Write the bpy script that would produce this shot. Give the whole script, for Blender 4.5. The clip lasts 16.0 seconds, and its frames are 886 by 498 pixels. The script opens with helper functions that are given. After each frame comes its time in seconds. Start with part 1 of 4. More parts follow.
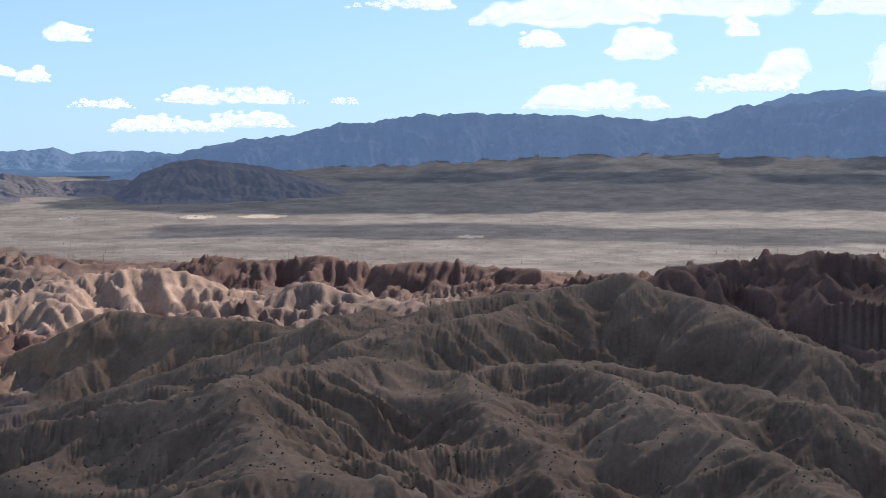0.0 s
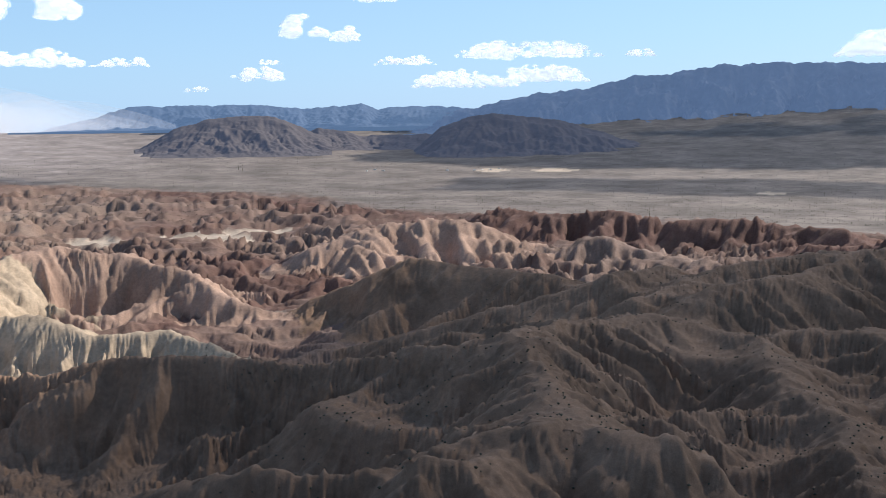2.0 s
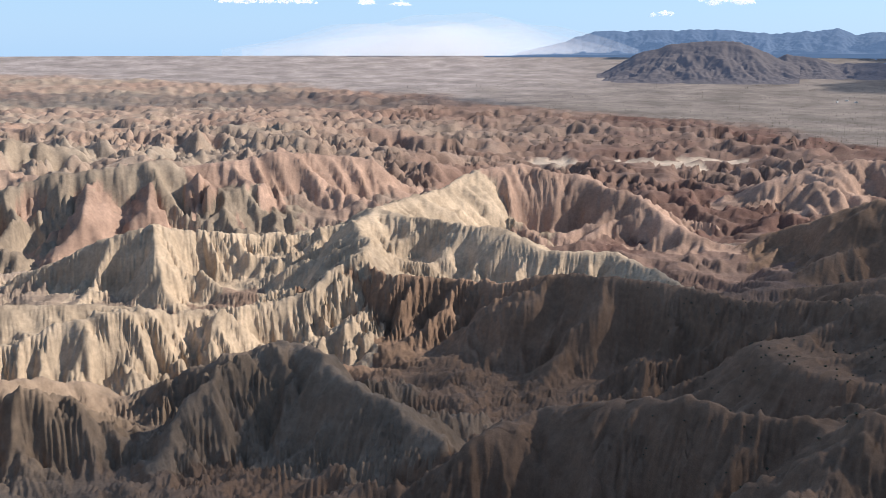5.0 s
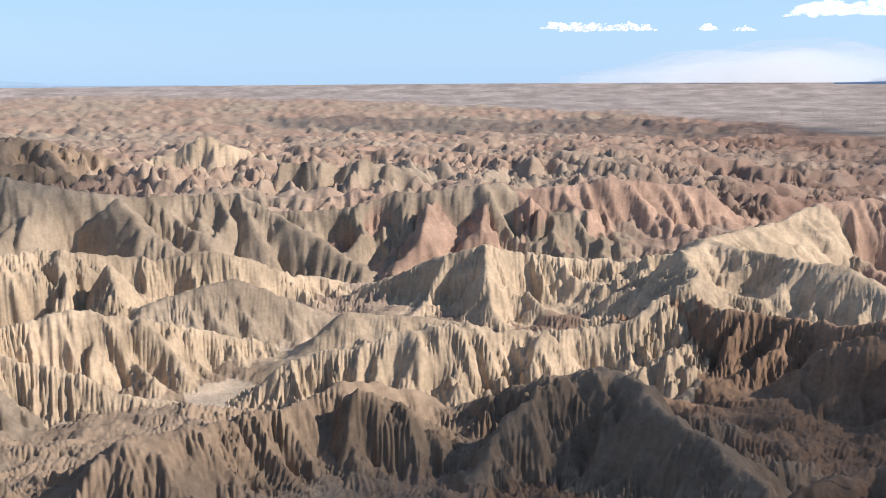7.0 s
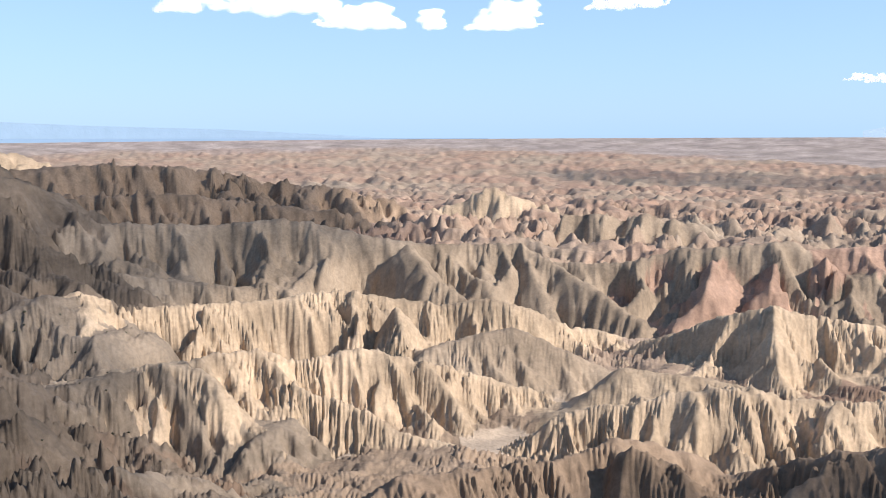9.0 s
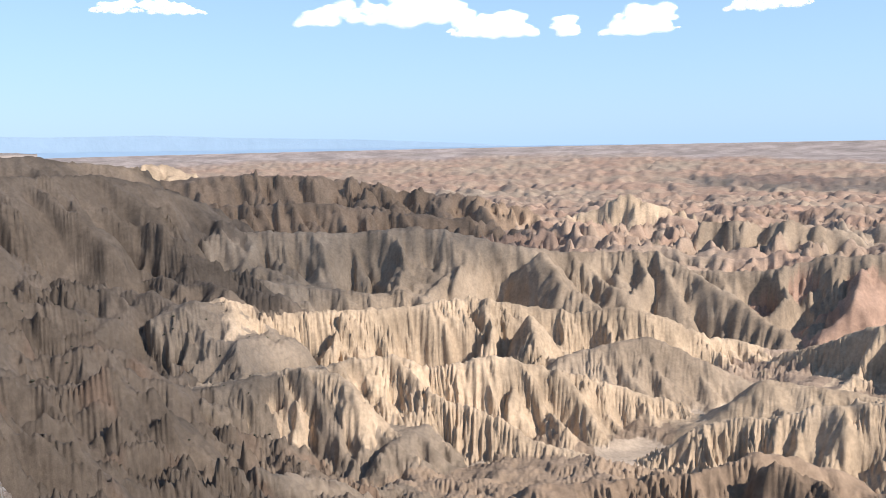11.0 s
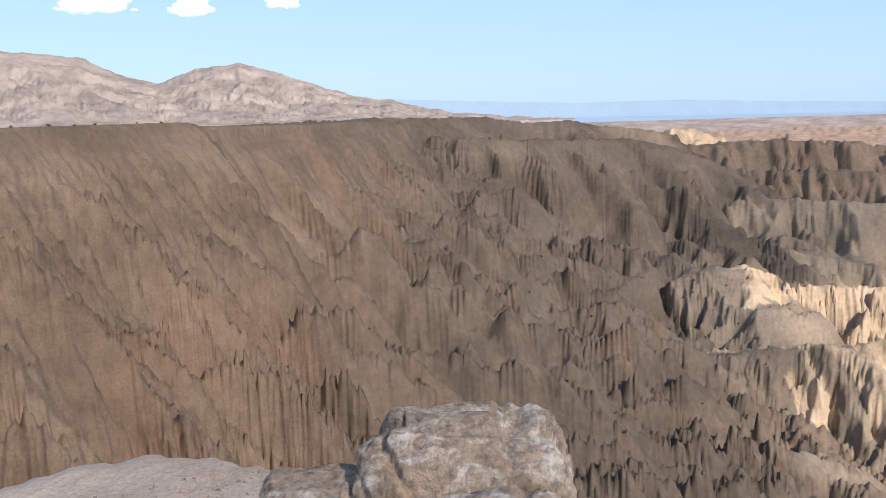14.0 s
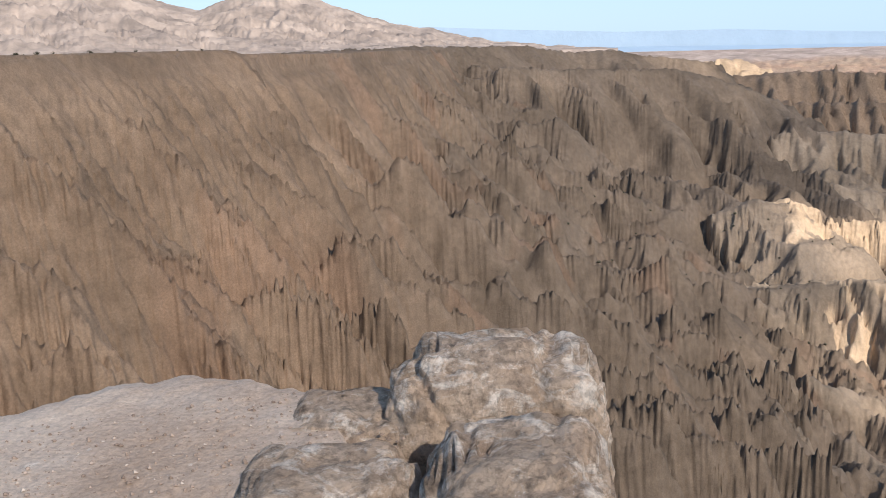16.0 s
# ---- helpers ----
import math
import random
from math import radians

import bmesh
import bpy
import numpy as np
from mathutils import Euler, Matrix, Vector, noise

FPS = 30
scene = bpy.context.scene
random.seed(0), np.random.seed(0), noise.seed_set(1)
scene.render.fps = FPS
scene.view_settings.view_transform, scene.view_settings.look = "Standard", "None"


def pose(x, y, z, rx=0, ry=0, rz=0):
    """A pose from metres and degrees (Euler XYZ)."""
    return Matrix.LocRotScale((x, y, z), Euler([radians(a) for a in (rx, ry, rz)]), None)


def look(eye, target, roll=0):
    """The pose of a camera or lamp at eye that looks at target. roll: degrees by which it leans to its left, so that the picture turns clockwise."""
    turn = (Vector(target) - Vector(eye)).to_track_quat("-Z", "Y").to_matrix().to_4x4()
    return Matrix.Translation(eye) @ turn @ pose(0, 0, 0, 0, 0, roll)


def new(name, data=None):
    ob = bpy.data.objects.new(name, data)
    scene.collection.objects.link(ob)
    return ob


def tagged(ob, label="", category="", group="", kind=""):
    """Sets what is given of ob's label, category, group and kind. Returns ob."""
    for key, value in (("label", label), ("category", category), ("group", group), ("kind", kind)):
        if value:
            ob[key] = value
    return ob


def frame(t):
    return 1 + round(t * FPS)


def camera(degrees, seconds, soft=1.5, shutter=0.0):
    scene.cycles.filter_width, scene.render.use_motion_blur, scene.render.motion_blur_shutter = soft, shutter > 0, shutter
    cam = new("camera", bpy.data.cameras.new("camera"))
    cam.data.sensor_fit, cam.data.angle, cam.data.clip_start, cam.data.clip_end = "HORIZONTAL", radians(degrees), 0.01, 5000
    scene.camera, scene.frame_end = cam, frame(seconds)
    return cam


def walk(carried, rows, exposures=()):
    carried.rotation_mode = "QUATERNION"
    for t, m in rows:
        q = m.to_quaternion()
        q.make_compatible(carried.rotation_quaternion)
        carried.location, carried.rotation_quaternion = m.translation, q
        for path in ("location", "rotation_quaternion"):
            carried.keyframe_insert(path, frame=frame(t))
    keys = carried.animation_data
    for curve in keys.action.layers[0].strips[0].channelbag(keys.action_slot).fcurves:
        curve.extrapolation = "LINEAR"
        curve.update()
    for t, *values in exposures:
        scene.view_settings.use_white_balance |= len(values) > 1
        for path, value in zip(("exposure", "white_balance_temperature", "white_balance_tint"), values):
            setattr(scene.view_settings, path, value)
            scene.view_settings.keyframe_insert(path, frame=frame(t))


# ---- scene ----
PATH = [
    (0.0, pose(-0.002, 0.141, 1.628, 84.98, 0.01, -14.32)),
    (0.5, pose(-0.002, 0.141, 1.628, 83.69, -0.52, -12.11)),
    (1.0, pose(-0.002, 0.141, 1.628, 82.92, -0.30, -9.89)),
    (1.5, pose(-0.002, 0.141, 1.628, 82.39, 0.07, -3.58)),
    (2.0, pose(-0.002, 0.141, 1.628, 82.43, 0.40, 2.20)),
    (2.5, pose(-0.002, 0.141, 1.628, 82.40, 0.51, 7.30)),
    (3.0, pose(-0.002, 0.141, 1.628, 82.52, 0.36, 12.04)),
    (3.5, pose(-0.002, 0.141, 1.628, 81.75, 0.53, 16.38)),
    (4.0, pose(-0.002, 0.141, 1.628, 80.78, 0.68, 20.21)),
    (4.2, pose(-0.002, 0.141, 1.628, 79.84, 0.67, 21.60)),
    (6.3, pose(-0.002, 0.141, 1.628, 78.88, -0.27, 40.17)),
    (6.5, pose(-0.002, 0.141, 1.628, 79.06, 0.04, 42.35)),
    (7.0, pose(-0.002, 0.141, 1.628, 79.93, 0.39, 46.50)),
    (7.5, pose(-0.002, 0.141, 1.628, 80.98, 0.38, 50.37)),
    (8.0, pose(-0.002, 0.141, 1.628, 83.26, 0.31, 56.36)),
    (8.5, pose(-0.002, 0.141, 1.628, 83.64, 0.45, 60.02)),
    (9.0, pose(-0.002, 0.141, 1.628, 83.02, 0.38, 62.54)),
    (9.5, pose(-0.002, 0.141, 1.628, 83.06, 0.52, 65.30)),
    (11.8, pose(-0.002, 0.141, 1.628, 83.79, 1.36, 74.35)),
    (12.0, pose(-0.002, 0.141, 1.628, 83.76, 1.30, 76.25)),
    (12.5, pose(0.049, 0.110, 1.636, 82.72, 1.22, 84.59)),
    (13.0, pose(0.053, 0.080, 1.652, 83.67, 1.77, 90.91)),
    (13.5, pose(0.046, 0.057, 1.638, 83.92, 2.03, 95.43)),
    (14.0, pose(0.026, 0.023, 1.623, 82.32, 1.77, 99.40)),
    (14.5, pose(0.008, 0.001, 1.611, 80.95, 1.13, 103.61)),
    (15.0, pose(0.000, 0.000, 1.600, 80.27, 0.86, 104.79)),
    (15.5, pose(0.015, 0.010, 1.601, 79.34, 0.78, 104.12)),
    (16.0, pose(-0.016, 0.032, 1.591, 78.43, 1.50, 101.68)),
]
cam = camera(47.58, 16.0, 0.7)
walk(cam, PATH, [(0.0, 0.1, 6300, 12), (0.5, 0.0, 6300, 12), (1.0, -0.15, 6300, 12), (2.0, 0.0, 6250, 11), (3.0, 0.07, 6250, 11), (4.2, 0.0, 6300, 12), (6.3, 0.27, 6450, 13), (7.0, 0.1, 6450, 13), (7.5, 0.0, 6450, 13), (9.0, 0.18, 6450, 14), (12.0, 0.18, 6450, 14), (14.5, 0.17, 6700, 15), (16.0, 0.25, 6850, 15)])

# ---- light: afternoon sun behind the right shoulder, broken cloud ----
SUN_AZ, SUN_EL = -46.0, 35.0
world = bpy.data.worlds.new("sky")
scene.world = world
world.use_nodes = True
wn = world.node_tree.nodes
sky = wn.new("ShaderNodeTexSky")
sky.sky_type = "NISHITA"
sky.sun_disc = False
sky.sun_elevation = radians(SUN_EL)
sky.sun_rotation = radians(-SUN_AZ)
sky.altitude = 400
sky.air_density, sky.dust_density, sky.ozone_density = 1.0, 0.25, 2.0
wn["Background"].inputs["Strength"].default_value = 0.12
# pale haze low over the desert
coord = wn.new("ShaderNodeTexCoord")
axes = wn.new("ShaderNodeSeparateXYZ")
low = wn.new("ShaderNodeMapRange")
haze = wn.new("ShaderNodeMix")
haze.data_type = "RGBA"
for key, value in (("From Min", 0.0), ("From Max", 0.4), ("To Min", 0.8), ("To Max", 0.1)):
    low.inputs[key].default_value = value
haze.inputs[7].default_value = (3.25, 5.6, 8.4, 1)
world.node_tree.links.new(coord.outputs["Generated"], axes.inputs[0])
world.node_tree.links.new(axes.outputs["Z"], low.inputs["Value"])
world.node_tree.links.new(low.outputs[0], haze.inputs[0])
world.node_tree.links.new(sky.outputs[0], haze.inputs[6])
world.node_tree.links.new(haze.outputs[2], wn["Background"].inputs["Color"])

TO_SUN = Vector((-math.sin(radians(SUN_AZ)) * math.cos(radians(SUN_EL)),
                 math.cos(radians(SUN_AZ)) * math.cos(radians(SUN_EL)), math.sin(radians(SUN_EL))))
sun_data = bpy.data.lights.new("sun", "SUN")
sun_data.energy, sun_data.angle, sun_data.color = 5.0, radians(0.55), (1.0, 0.945, 0.85)
sun = new("sun", sun_data)
sun.matrix_world = look(TO_SUN * 100, (0, 0, 0))


# ---- materials ----
def material(name):
    m = bpy.data.materials.new(name)
    m.use_nodes = True
    nt = m.node_tree
    return m, nt, nt.nodes["Principled BSDF"]


def link(nt, a, b):
    nt.links.new(a, b)


def noise_node(nt, scale, detail=6.0, rough=0.55, vector=None, dist=0.0):
    n = nt.nodes.new("ShaderNodeTexNoise")
    n.inputs["Scale"].default_value, n.inputs["Detail"].default_value = scale, detail
    n.inputs["Roughness"].default_value, n.inputs["Distortion"].default_value = rough, dist
    if vector is None:
        vector = nt.nodes.new("ShaderNodeTexCoord").outputs["Object"]
    link(nt, vector, n.inputs["Vector"])
    return n.outputs["Fac"]


def remap(nt, fac, lo, hi, a, b):
    n = nt.nodes.new("ShaderNodeMapRange")
    for k, v in (("From Min", lo), ("From Max", hi), ("To Min", a), ("To Max", b)):
        n.inputs[k].default_value = v
    link(nt, fac, n.inputs["Value"])
    return n.outputs[0]


def ramp(nt, fac, stops):
    n = nt.nodes.new("ShaderNodeValToRGB")
    while len(n.color_ramp.elements) < len(stops):
        n.color_ramp.elements.new(0.5)
    for e, (p, c) in zip(n.color_ramp.elements, stops):
        e.position, e.color = p, (*c, 1)
    link(nt, fac, n.inputs["Fac"])
    return n.outputs["Color"]


def mult(nt, colour, value, fac=1.0):
    n = nt.nodes.new("ShaderNodeMix")
    n.data_type, n.blend_type = "RGBA", "MULTIPLY"
    n.inputs[0].default_value = fac
    link(nt, colour, n.inputs[6])
    link(nt, value, n.inputs[7])
    return n.outputs[2]


def bump(nt, bsdf, height, distance, strength=1.0):
    n = nt.nodes.new("ShaderNodeBump")
    n.inputs["Distance"].default_value, n.inputs["Strength"].default_value = distance, strength
    link(nt, height, n.inputs["Height"])
    link(nt, n.outputs[0], bsdf.inputs["Normal"])


def earth_material():
    """Bare clay and silt: strata colour from the mesh, mottling, crumbly relief."""
    m, nt, b = material("badland_clay")
    at = nt.nodes.new("ShaderNodeAttribute")
    at.attribute_name = "strata"
    big = remap(nt, noise_node(nt, 0.03, 10, 0.62), 0.3, 0.7, 0.62, 1.0)
    fine = remap(nt, noise_node(nt, 0.45, 6, 0.65), 0.32, 0.68, 0.82, 1.14)
    c = mult(nt, at.outputs["Color"], big)
    c = mult(nt, c, fine)
    c = mult(nt, c, remap(nt, noise_node(nt, 3.5, 5, 0.75), 0.35, 0.65, 0.82, 1.12))
    link(nt, c, b.inputs["Base Color"])
    b.inputs["Roughness"].default_value = 0.95
    b.inputs["Specular IOR Level"].default_value = 0.15
    bump(nt, b, noise_node(nt, 1.6, 10, 0.72), 0.35, 0.8)
    return m


CLAY = earth_material()


# ---- noise for the ground ----
RNG = np.random.default_rng(7)
PERM = np.concatenate([RNG.permutation(512)] * 3).astype(np.int32)
ANG = RNG.random(512) * 2 * np.pi
GX, GY, TURN = np.cos(ANG).astype(np.float32), np.sin(ANG).astype(np.float32), ANG.astype(np.float32)


def pn(x, y):
    """Gradient noise in about -1 to 1."""
    x, y = np.asarray(x, np.float32), np.asarray(y, np.float32)
    fx, fy = np.floor(x), np.floor(y)
    xi, yi = fx.astype(np.int32), fy.astype(np.int32)
    fx, fy = x - fx, y - fy
    xi, yi = xi & 511, yi & 511
    u, v = fx * fx * fx * (fx * (fx * 6 - 15) + 10), fy * fy * fy * (fy * (fy * 6 - 15) + 10)

    def g(ix, iy, dx, dy):
        h = PERM[PERM[ix] + iy]
        return GX[h] * dx + GY[h] * dy
    a, b = g(xi, yi, fx, fy), g(xi + 1, yi, fx - 1, fy)
    c, d = g(xi, yi + 1, fx, fy - 1), g(xi + 1, yi + 1, fx - 1, fy - 1)
    return 1.5 * (a + u * (b - a) + v * (c + u * (d - c) - a - u * (b - a)))


def fbm(x, y, octaves=4):
    s, a = 0, 0.5
    for k in range(octaves):
        s = s + a * pn(x * 2 ** k + 17.3 * k, y * 2 ** k + 5.1 * k)
        a *= 0.5
    return s


def sharp(x, y, octaves=4):
    """Crests and rounded hollows, 0 to 1."""
    s, a, w = 0, 0.55, 1.0
    for k in range(octaves):
        n = 1 - np.abs(pn(x * 2.1 ** k + 31.7 * k, y * 2.1 ** k + 11.9 * k))
        s = s + a * n * (0.5 + 0.5 * n) * w
        w = np.clip(n * n * 1.4, 0, 1)
        a *= 0.5
    return s


IVORY, TAN, GRAY = (0.615, 0.465, 0.315), (0.335, 0.212, 0.136), (0.425, 0.328, 0.232)
RED, DEEP, ROSE, BROWN = (0.51, 0.335, 0.24), (0.21, 0.117, 0.088), (0.335, 0.228, 0.172), (0.37, 0.265, 0.18)
MOSS, SAND, PLAIN, RIMCLAY = (0.24, 0.186, 0.137), (0.72, 0.57, 0.42), (0.265, 0.217, 0.18), (0.335, 0.24, 0.165)
DUN = (0.33, 0.26, 0.19)

CRESTS = {}


def crest_line(name, colour, fall, spacing, spurs, rills, *line):
    """The plan of one ridge: its colour, the fall of its flanks, spacing and strength of its spurs, strength of rills, its crest in metres."""
    CRESTS[name] = (colour, fall, spacing, spurs, rills, line)


crest_line("crest_ridge", IVORY, 0.62, 40, 1, 1,
           (-331, 684, -94), (-325, 620, -100), (-319, 566, -98), (-311, 501, -96), (-293, 454, -96), (-252, 397, -99))
crest_line("bowl_rim", TAN, 0.75, 30, 1.1, 1.0,
           (-252, 397, -99), (-228, 388, -104), (-201, 391, -104), (-179, 391, -103), (-152, 392, -96), (-120, 387, -95), (-79, 382, -96))
crest_line("bowl_arm", IVORY, 0.6, 30, 0.8, 0.8,
           (-311, 501, -96), (-272, 490, -97), (-220, 482, -97), (-188, 469, -103), (-154, 476, -103), (-116, 445, -106))
crest_line("flute_ridge", IVORY, 0.72, 26, 1.2, 1.2,
           (-253, 396, -98), (-258, 369, -107), (-264, 352, -112), (-282, 325, -112), (-288, 306, -110), (-293, 281, -103), (-306, 261, -106), (-317, 241, -111), (-326, 221, -114), (-332, 209, -124))
crest_line("peak_ridge", IVORY, 0.72, 32, 1.2, 1,
           (-318, 567, -95), (-338, 519, -108), (-355, 483, -113), (-373, 451, -108), (-386, 426, -103), (-396, 405, -97), (-419, 394, -106), (-436, 383, -115), (-461, 369, -126))
crest_line("near_ridge_a", BROWN, 0.75, 26, 1, 1,
           (-99, 205, -100), (-118, 215, -98), (-141, 224, -94), (-166, 238, -90), (-192, 245, -93), (-204, 236, -97), (-219, 230, -105), (-233, 223, -112))
crest_line("near_ridge_b", BROWN, 0.75, 26, 1, 1.1,
           (-233, 223, -112), (-239, 213, -104), (-244, 201, -99), (-245, 190, -96), (-244, 175, -98), (-242, 150, -98), (-242, 131, -97), (-243, 113, -96))
crest_line("mound", IVORY, 0.5, 30, 0.3, 0.3,
           (-351, 249, -119), (-351, 273, -108), (-340, 298, -110), (-321, 315, -114))
crest_line("ivory_ridge", IVORY, 0.72, 30, 1.2, 1.2,
           (-479, 27, -92), (-493, 43, -85), (-502, 59, -77), (-510, 72, -81), (-516, 98, -90), (-522, 119, -91), (-530, 165, -94), (-529, 212, -92), (-523, 238, -98), (-515, 263, -103), (-501, 293, -100), (-495, 312, -106), (-492, 343, -119), (-493, 376, -129))
crest_line("ivory_front", IVORY, 0.72, 28, 1.2, 1.2,
           (-394, 21, -97), (-399, 50, -95), (-404, 82, -93), (-413, 121, -94), (-412, 143, -101), (-410, 164, -98), (-406, 185, -101), (-401, 205, -109), (-393, 230, -115), (-389, 249, -121))
crest_line("alcove_ridge", IVORY, 0.9, 24, 0.8, 1.2,
           (-413, 121, -94), (-383, 133, -105), (-370, 148, -111), (-351, 164, -120), (-338, 180, -124))
crest_line("alcove_left", IVORY, 0.9, 24, 0.8, 1.2,
           (-404, 82, -93), (-389, 93, -95), (-373, 97, -101), (-365, 99, -113))
crest_line("gray_mound", GRAY, 0.5, 26, 0.4, 0.5,
           (-451, 227, -112), (-450, 250, -108), (-443, 273, -105), (-433, 288, -115), (-422, 304, -123))
crest_line("gray_ridge", GRAY, 0.62, 50, 1.4, 1,
           (-640, 9, -54), (-663, 57, -58), (-676, 112, -61), (-676, 180, -65), (-666, 222, -62), (-660, 266, -72), (-653, 302, -81), (-650, 328, -85), (-634, 390, -86), (-614, 417, -101), (-590, 450, -100), (-565, 485, -90), (-546, 512, -88), (-525, 557, -83))
crest_line("gray_low", GRAY, 0.6, 34, 1, 1,
           (-585, 7, -73), (-596, 66, -78), (-598, 91, -80), (-599, 114, -87), (-597, 147, -93), (-588, 213, -101))
crest_line("gray_mid", MOSS, 0.58, 30, 1.0, 1.0,
           (-554, -80, -13), (-587, -54, -16), (-620, -19, -17), (-660, 16, -19), (-688, 55, -32), (-715, 88, -47))
crest_line("red_ridge", RED, 0.55, 46, 1.3, 0.9,
           (-550, 507, -89), (-542, 547, -87), (-521, 574, -92), (-501, 605, -89), (-486, 636, -83), (-474, 682, -90), (-449, 721, -96))
crest_line("brown_hills", BROWN, 0.4, 45, 1.0, 1.2,
           (-1049, 47, -38), (-1076, 96, -39), (-1088, 165, -37), (-1103, 245, -41), (-1112, 292, -47), (-1125, 355, -63), (-1109, 433, -70))
crest_line("brown_mid", BROWN, 0.45, 40, 1.0, 1.2,
           (-878, 56, -51), (-891, 124, -56), (-908, 201, -58), (-916, 288, -72), (-909, 366, -83))
crest_line("pinnacle", IVORY, 0.9, 26, 1, 1,
           (-1062, 536, -97), (-1051, 568, -90), (-1034, 609, -70), (-1023, 637, -86), (-1005, 673, -100))
crest_line("knobs", GRAY, 0.8, 34, 1, 1,
           (-783, 537, -84), (-765, 563, -82), (-757, 582, -88), (-744, 598, -81), (-726, 629, -89), (-716, 647, -93))
crest_line("cream_bluff", IVORY, 0.55, 30, 1, 1,
           (-1499, 47, -36), (-1508, 76, -32), (-1516, 107, -28), (-1523, 144, -42), (-1530, 175, -55))
crest_line("ridge_a", TAN, 0.45, 50, 0.6, 0.6,
           (-151, 704, -143), (-100, 693, -120), (-50, 678, -95), (-19, 660, -98), (17, 640, -98), (44, 618, -98))
crest_line("slope_b", TAN, 0.36, 44, 0.4, 0.6,
           (-126, 587, -147), (-74, 555, -128), (-34, 539, -116), (12, 530, -101), (54, 517, -87), (66, 521, -82), (96, 552, -83))
crest_line("big_peak", TAN, 0.52, 42, 1.1, 0.6,
           (70, 465, -85), (106, 509, -82), (136, 528, -77), (164, 536, -75), (198, 540, -73), (221, 536, -70), (242, 531, -63), (261, 507, -73), (272, 472, -75), (276, 441, -81), (284, 399, -87))
crest_line("peak_spur", TAN, 0.5, 36, 1.1, 0.6,
           (198, 540, -73), (158, 496, -78), (127, 463, -75), (102, 449, -79), (92, 435, -88))
crest_line("dark_crest", TAN, 0.75, 34, 1.1, 0.9,
           (-152, 375, -94), (-138, 375, -91), (-112, 374, -90), (-86, 368, -91), (-65, 359, -89), (-43, 352, -86), (-22, 344, -79), (-2, 338, -76), (11, 330, -73))
crest_line("dark_spur", TAN, 0.62, 30, 1.1, 0.6,
           (11, 330, -72), (20, 291, -74), (15, 250, -73), (21, 231, -72), (41, 218, -71))
crest_line("dark_saddle", TAN, 0.5, 34, 1.1, 0.6,
           (11, 330, -72), (27, 379, -78), (46, 397, -81), (72, 414, -82), (91, 430, -88))
crest_line("spur_c", TAN, 0.62, 34, 1.1, 0.6,
           (72, 414, -82), (93, 410, -87), (108, 385, -86), (104, 334, -88), (101, 282, -88), (98, 249, -89), (96, 229, -89))
crest_line("spur_d", TAN, 0.6, 34, 1.1, 0.6,
           (126, 411, -88), (156, 395, -86), (161, 350, -84), (154, 292, -82), (149, 249, -80), (144, 199, -77))
crest_line("spur_e", TAN, 0.6, 34, 1.1, 0.6,
           (168, 407, -87), (196, 383, -89), (207, 348, -88), (215, 301, -85))
crest_line("foot_a", TAN, 0.7, 30, 1.1, 0.6,
           (15, 246, -74), (5, 222, -74), (-2, 205, -72), (-15, 199, -71))
crest_line("far_right", DEEP, 0.3, 50, 1.2, 0.9,
           (416, 798, -91), (458, 798, -89), (494, 788, -83), (535, 761, -79))
crest_line("red_band", DEEP, 0.4, 50, 1.2, 0.9,
           (33, 1250, -116), (86, 1217, -120), (152, 1190, -112), (215, 1160, -121), (293, 1143, -117), (335, 1100, -123), (367, 1037, -117))
crest_line("red_mid", RED, 0.4, 46, 1.2, 0.9,
           (-122, 992, -113), (-72, 1017, -106), (-34, 1029, -105), (-1, 1040, -112), (21, 1030, -126))
crest_line("tri_ridge", ROSE, 0.5, 36, 1, 0.8,
           (71, 1007, -138), (119, 1023, -120), (147, 1019, -132), (165, 1017, -135))
crest_line("near_under", TAN, 0.7, 28, 1.1, 0.8,
           (-98, 199, -91), (-84, 216, -89), (-64, 216, -82), (-48, 217, -77), (-30, 213, -78), (-7, 222, -74), (11, 225, -70))
crest_line("rim_hills", MOSS, 0.6, 42, 1.0, 0.9,
           (-373, -143, -2), (-458, -144, -2), (-544, -132, -1), (-609, -118, -2), (-715, -86, -3), (-757, -65, -8), (-799, -31, -8), (-830, -7, -14), (-860, 21, -17), (-899, 52, -25))
crest_line("red_flank", RED, 0.5, 30, 1.1, 1.1,
           (-331, 684, -94), (-310, 727, -93), (-273, 741, -101), (-226, 726, -110), (-184, 701, -124), (-160, 681, -133))
crest_line("shade_front", DUN, 0.62, 26, 1.0, 0.75,
           (-320, -58, -68), (-337, -43, -77), (-351, -26, -83), (-368, -2, -83), (-380, 16, -92), (-393, 50, -95), (-399, 86, -94))
crest_line("shade_low", DUN, 0.62, 24, 1.0, 0.75,
           (-267, -19, -87), (-270, -5, -87), (-272, 11, -87), (-278, 32, -89), (-288, 50, -96), (-293, 67, -103))
crest_line("shade_mid", DUN, 0.62, 24, 1.0, 0.75,
           (-298, -31, -86), (-312, -13, -87), (-322, -2, -91), (-330, 13, -100), (-334, 29, -108))
crest_line("shade_high", DUN, 0.62, 26, 1.0, 0.75,
           (-422, -48, -72), (-452, -16, -77), (-465, 4, -78), (-474, 26, -81), (-482, 48, -74))
crest_line("shade_far", DUN, 0.62, 28, 1.0, 0.75,
           (-390, -91, -55), (-473, -84, -65), (-518, -50, -70), (-540, -7, -78))
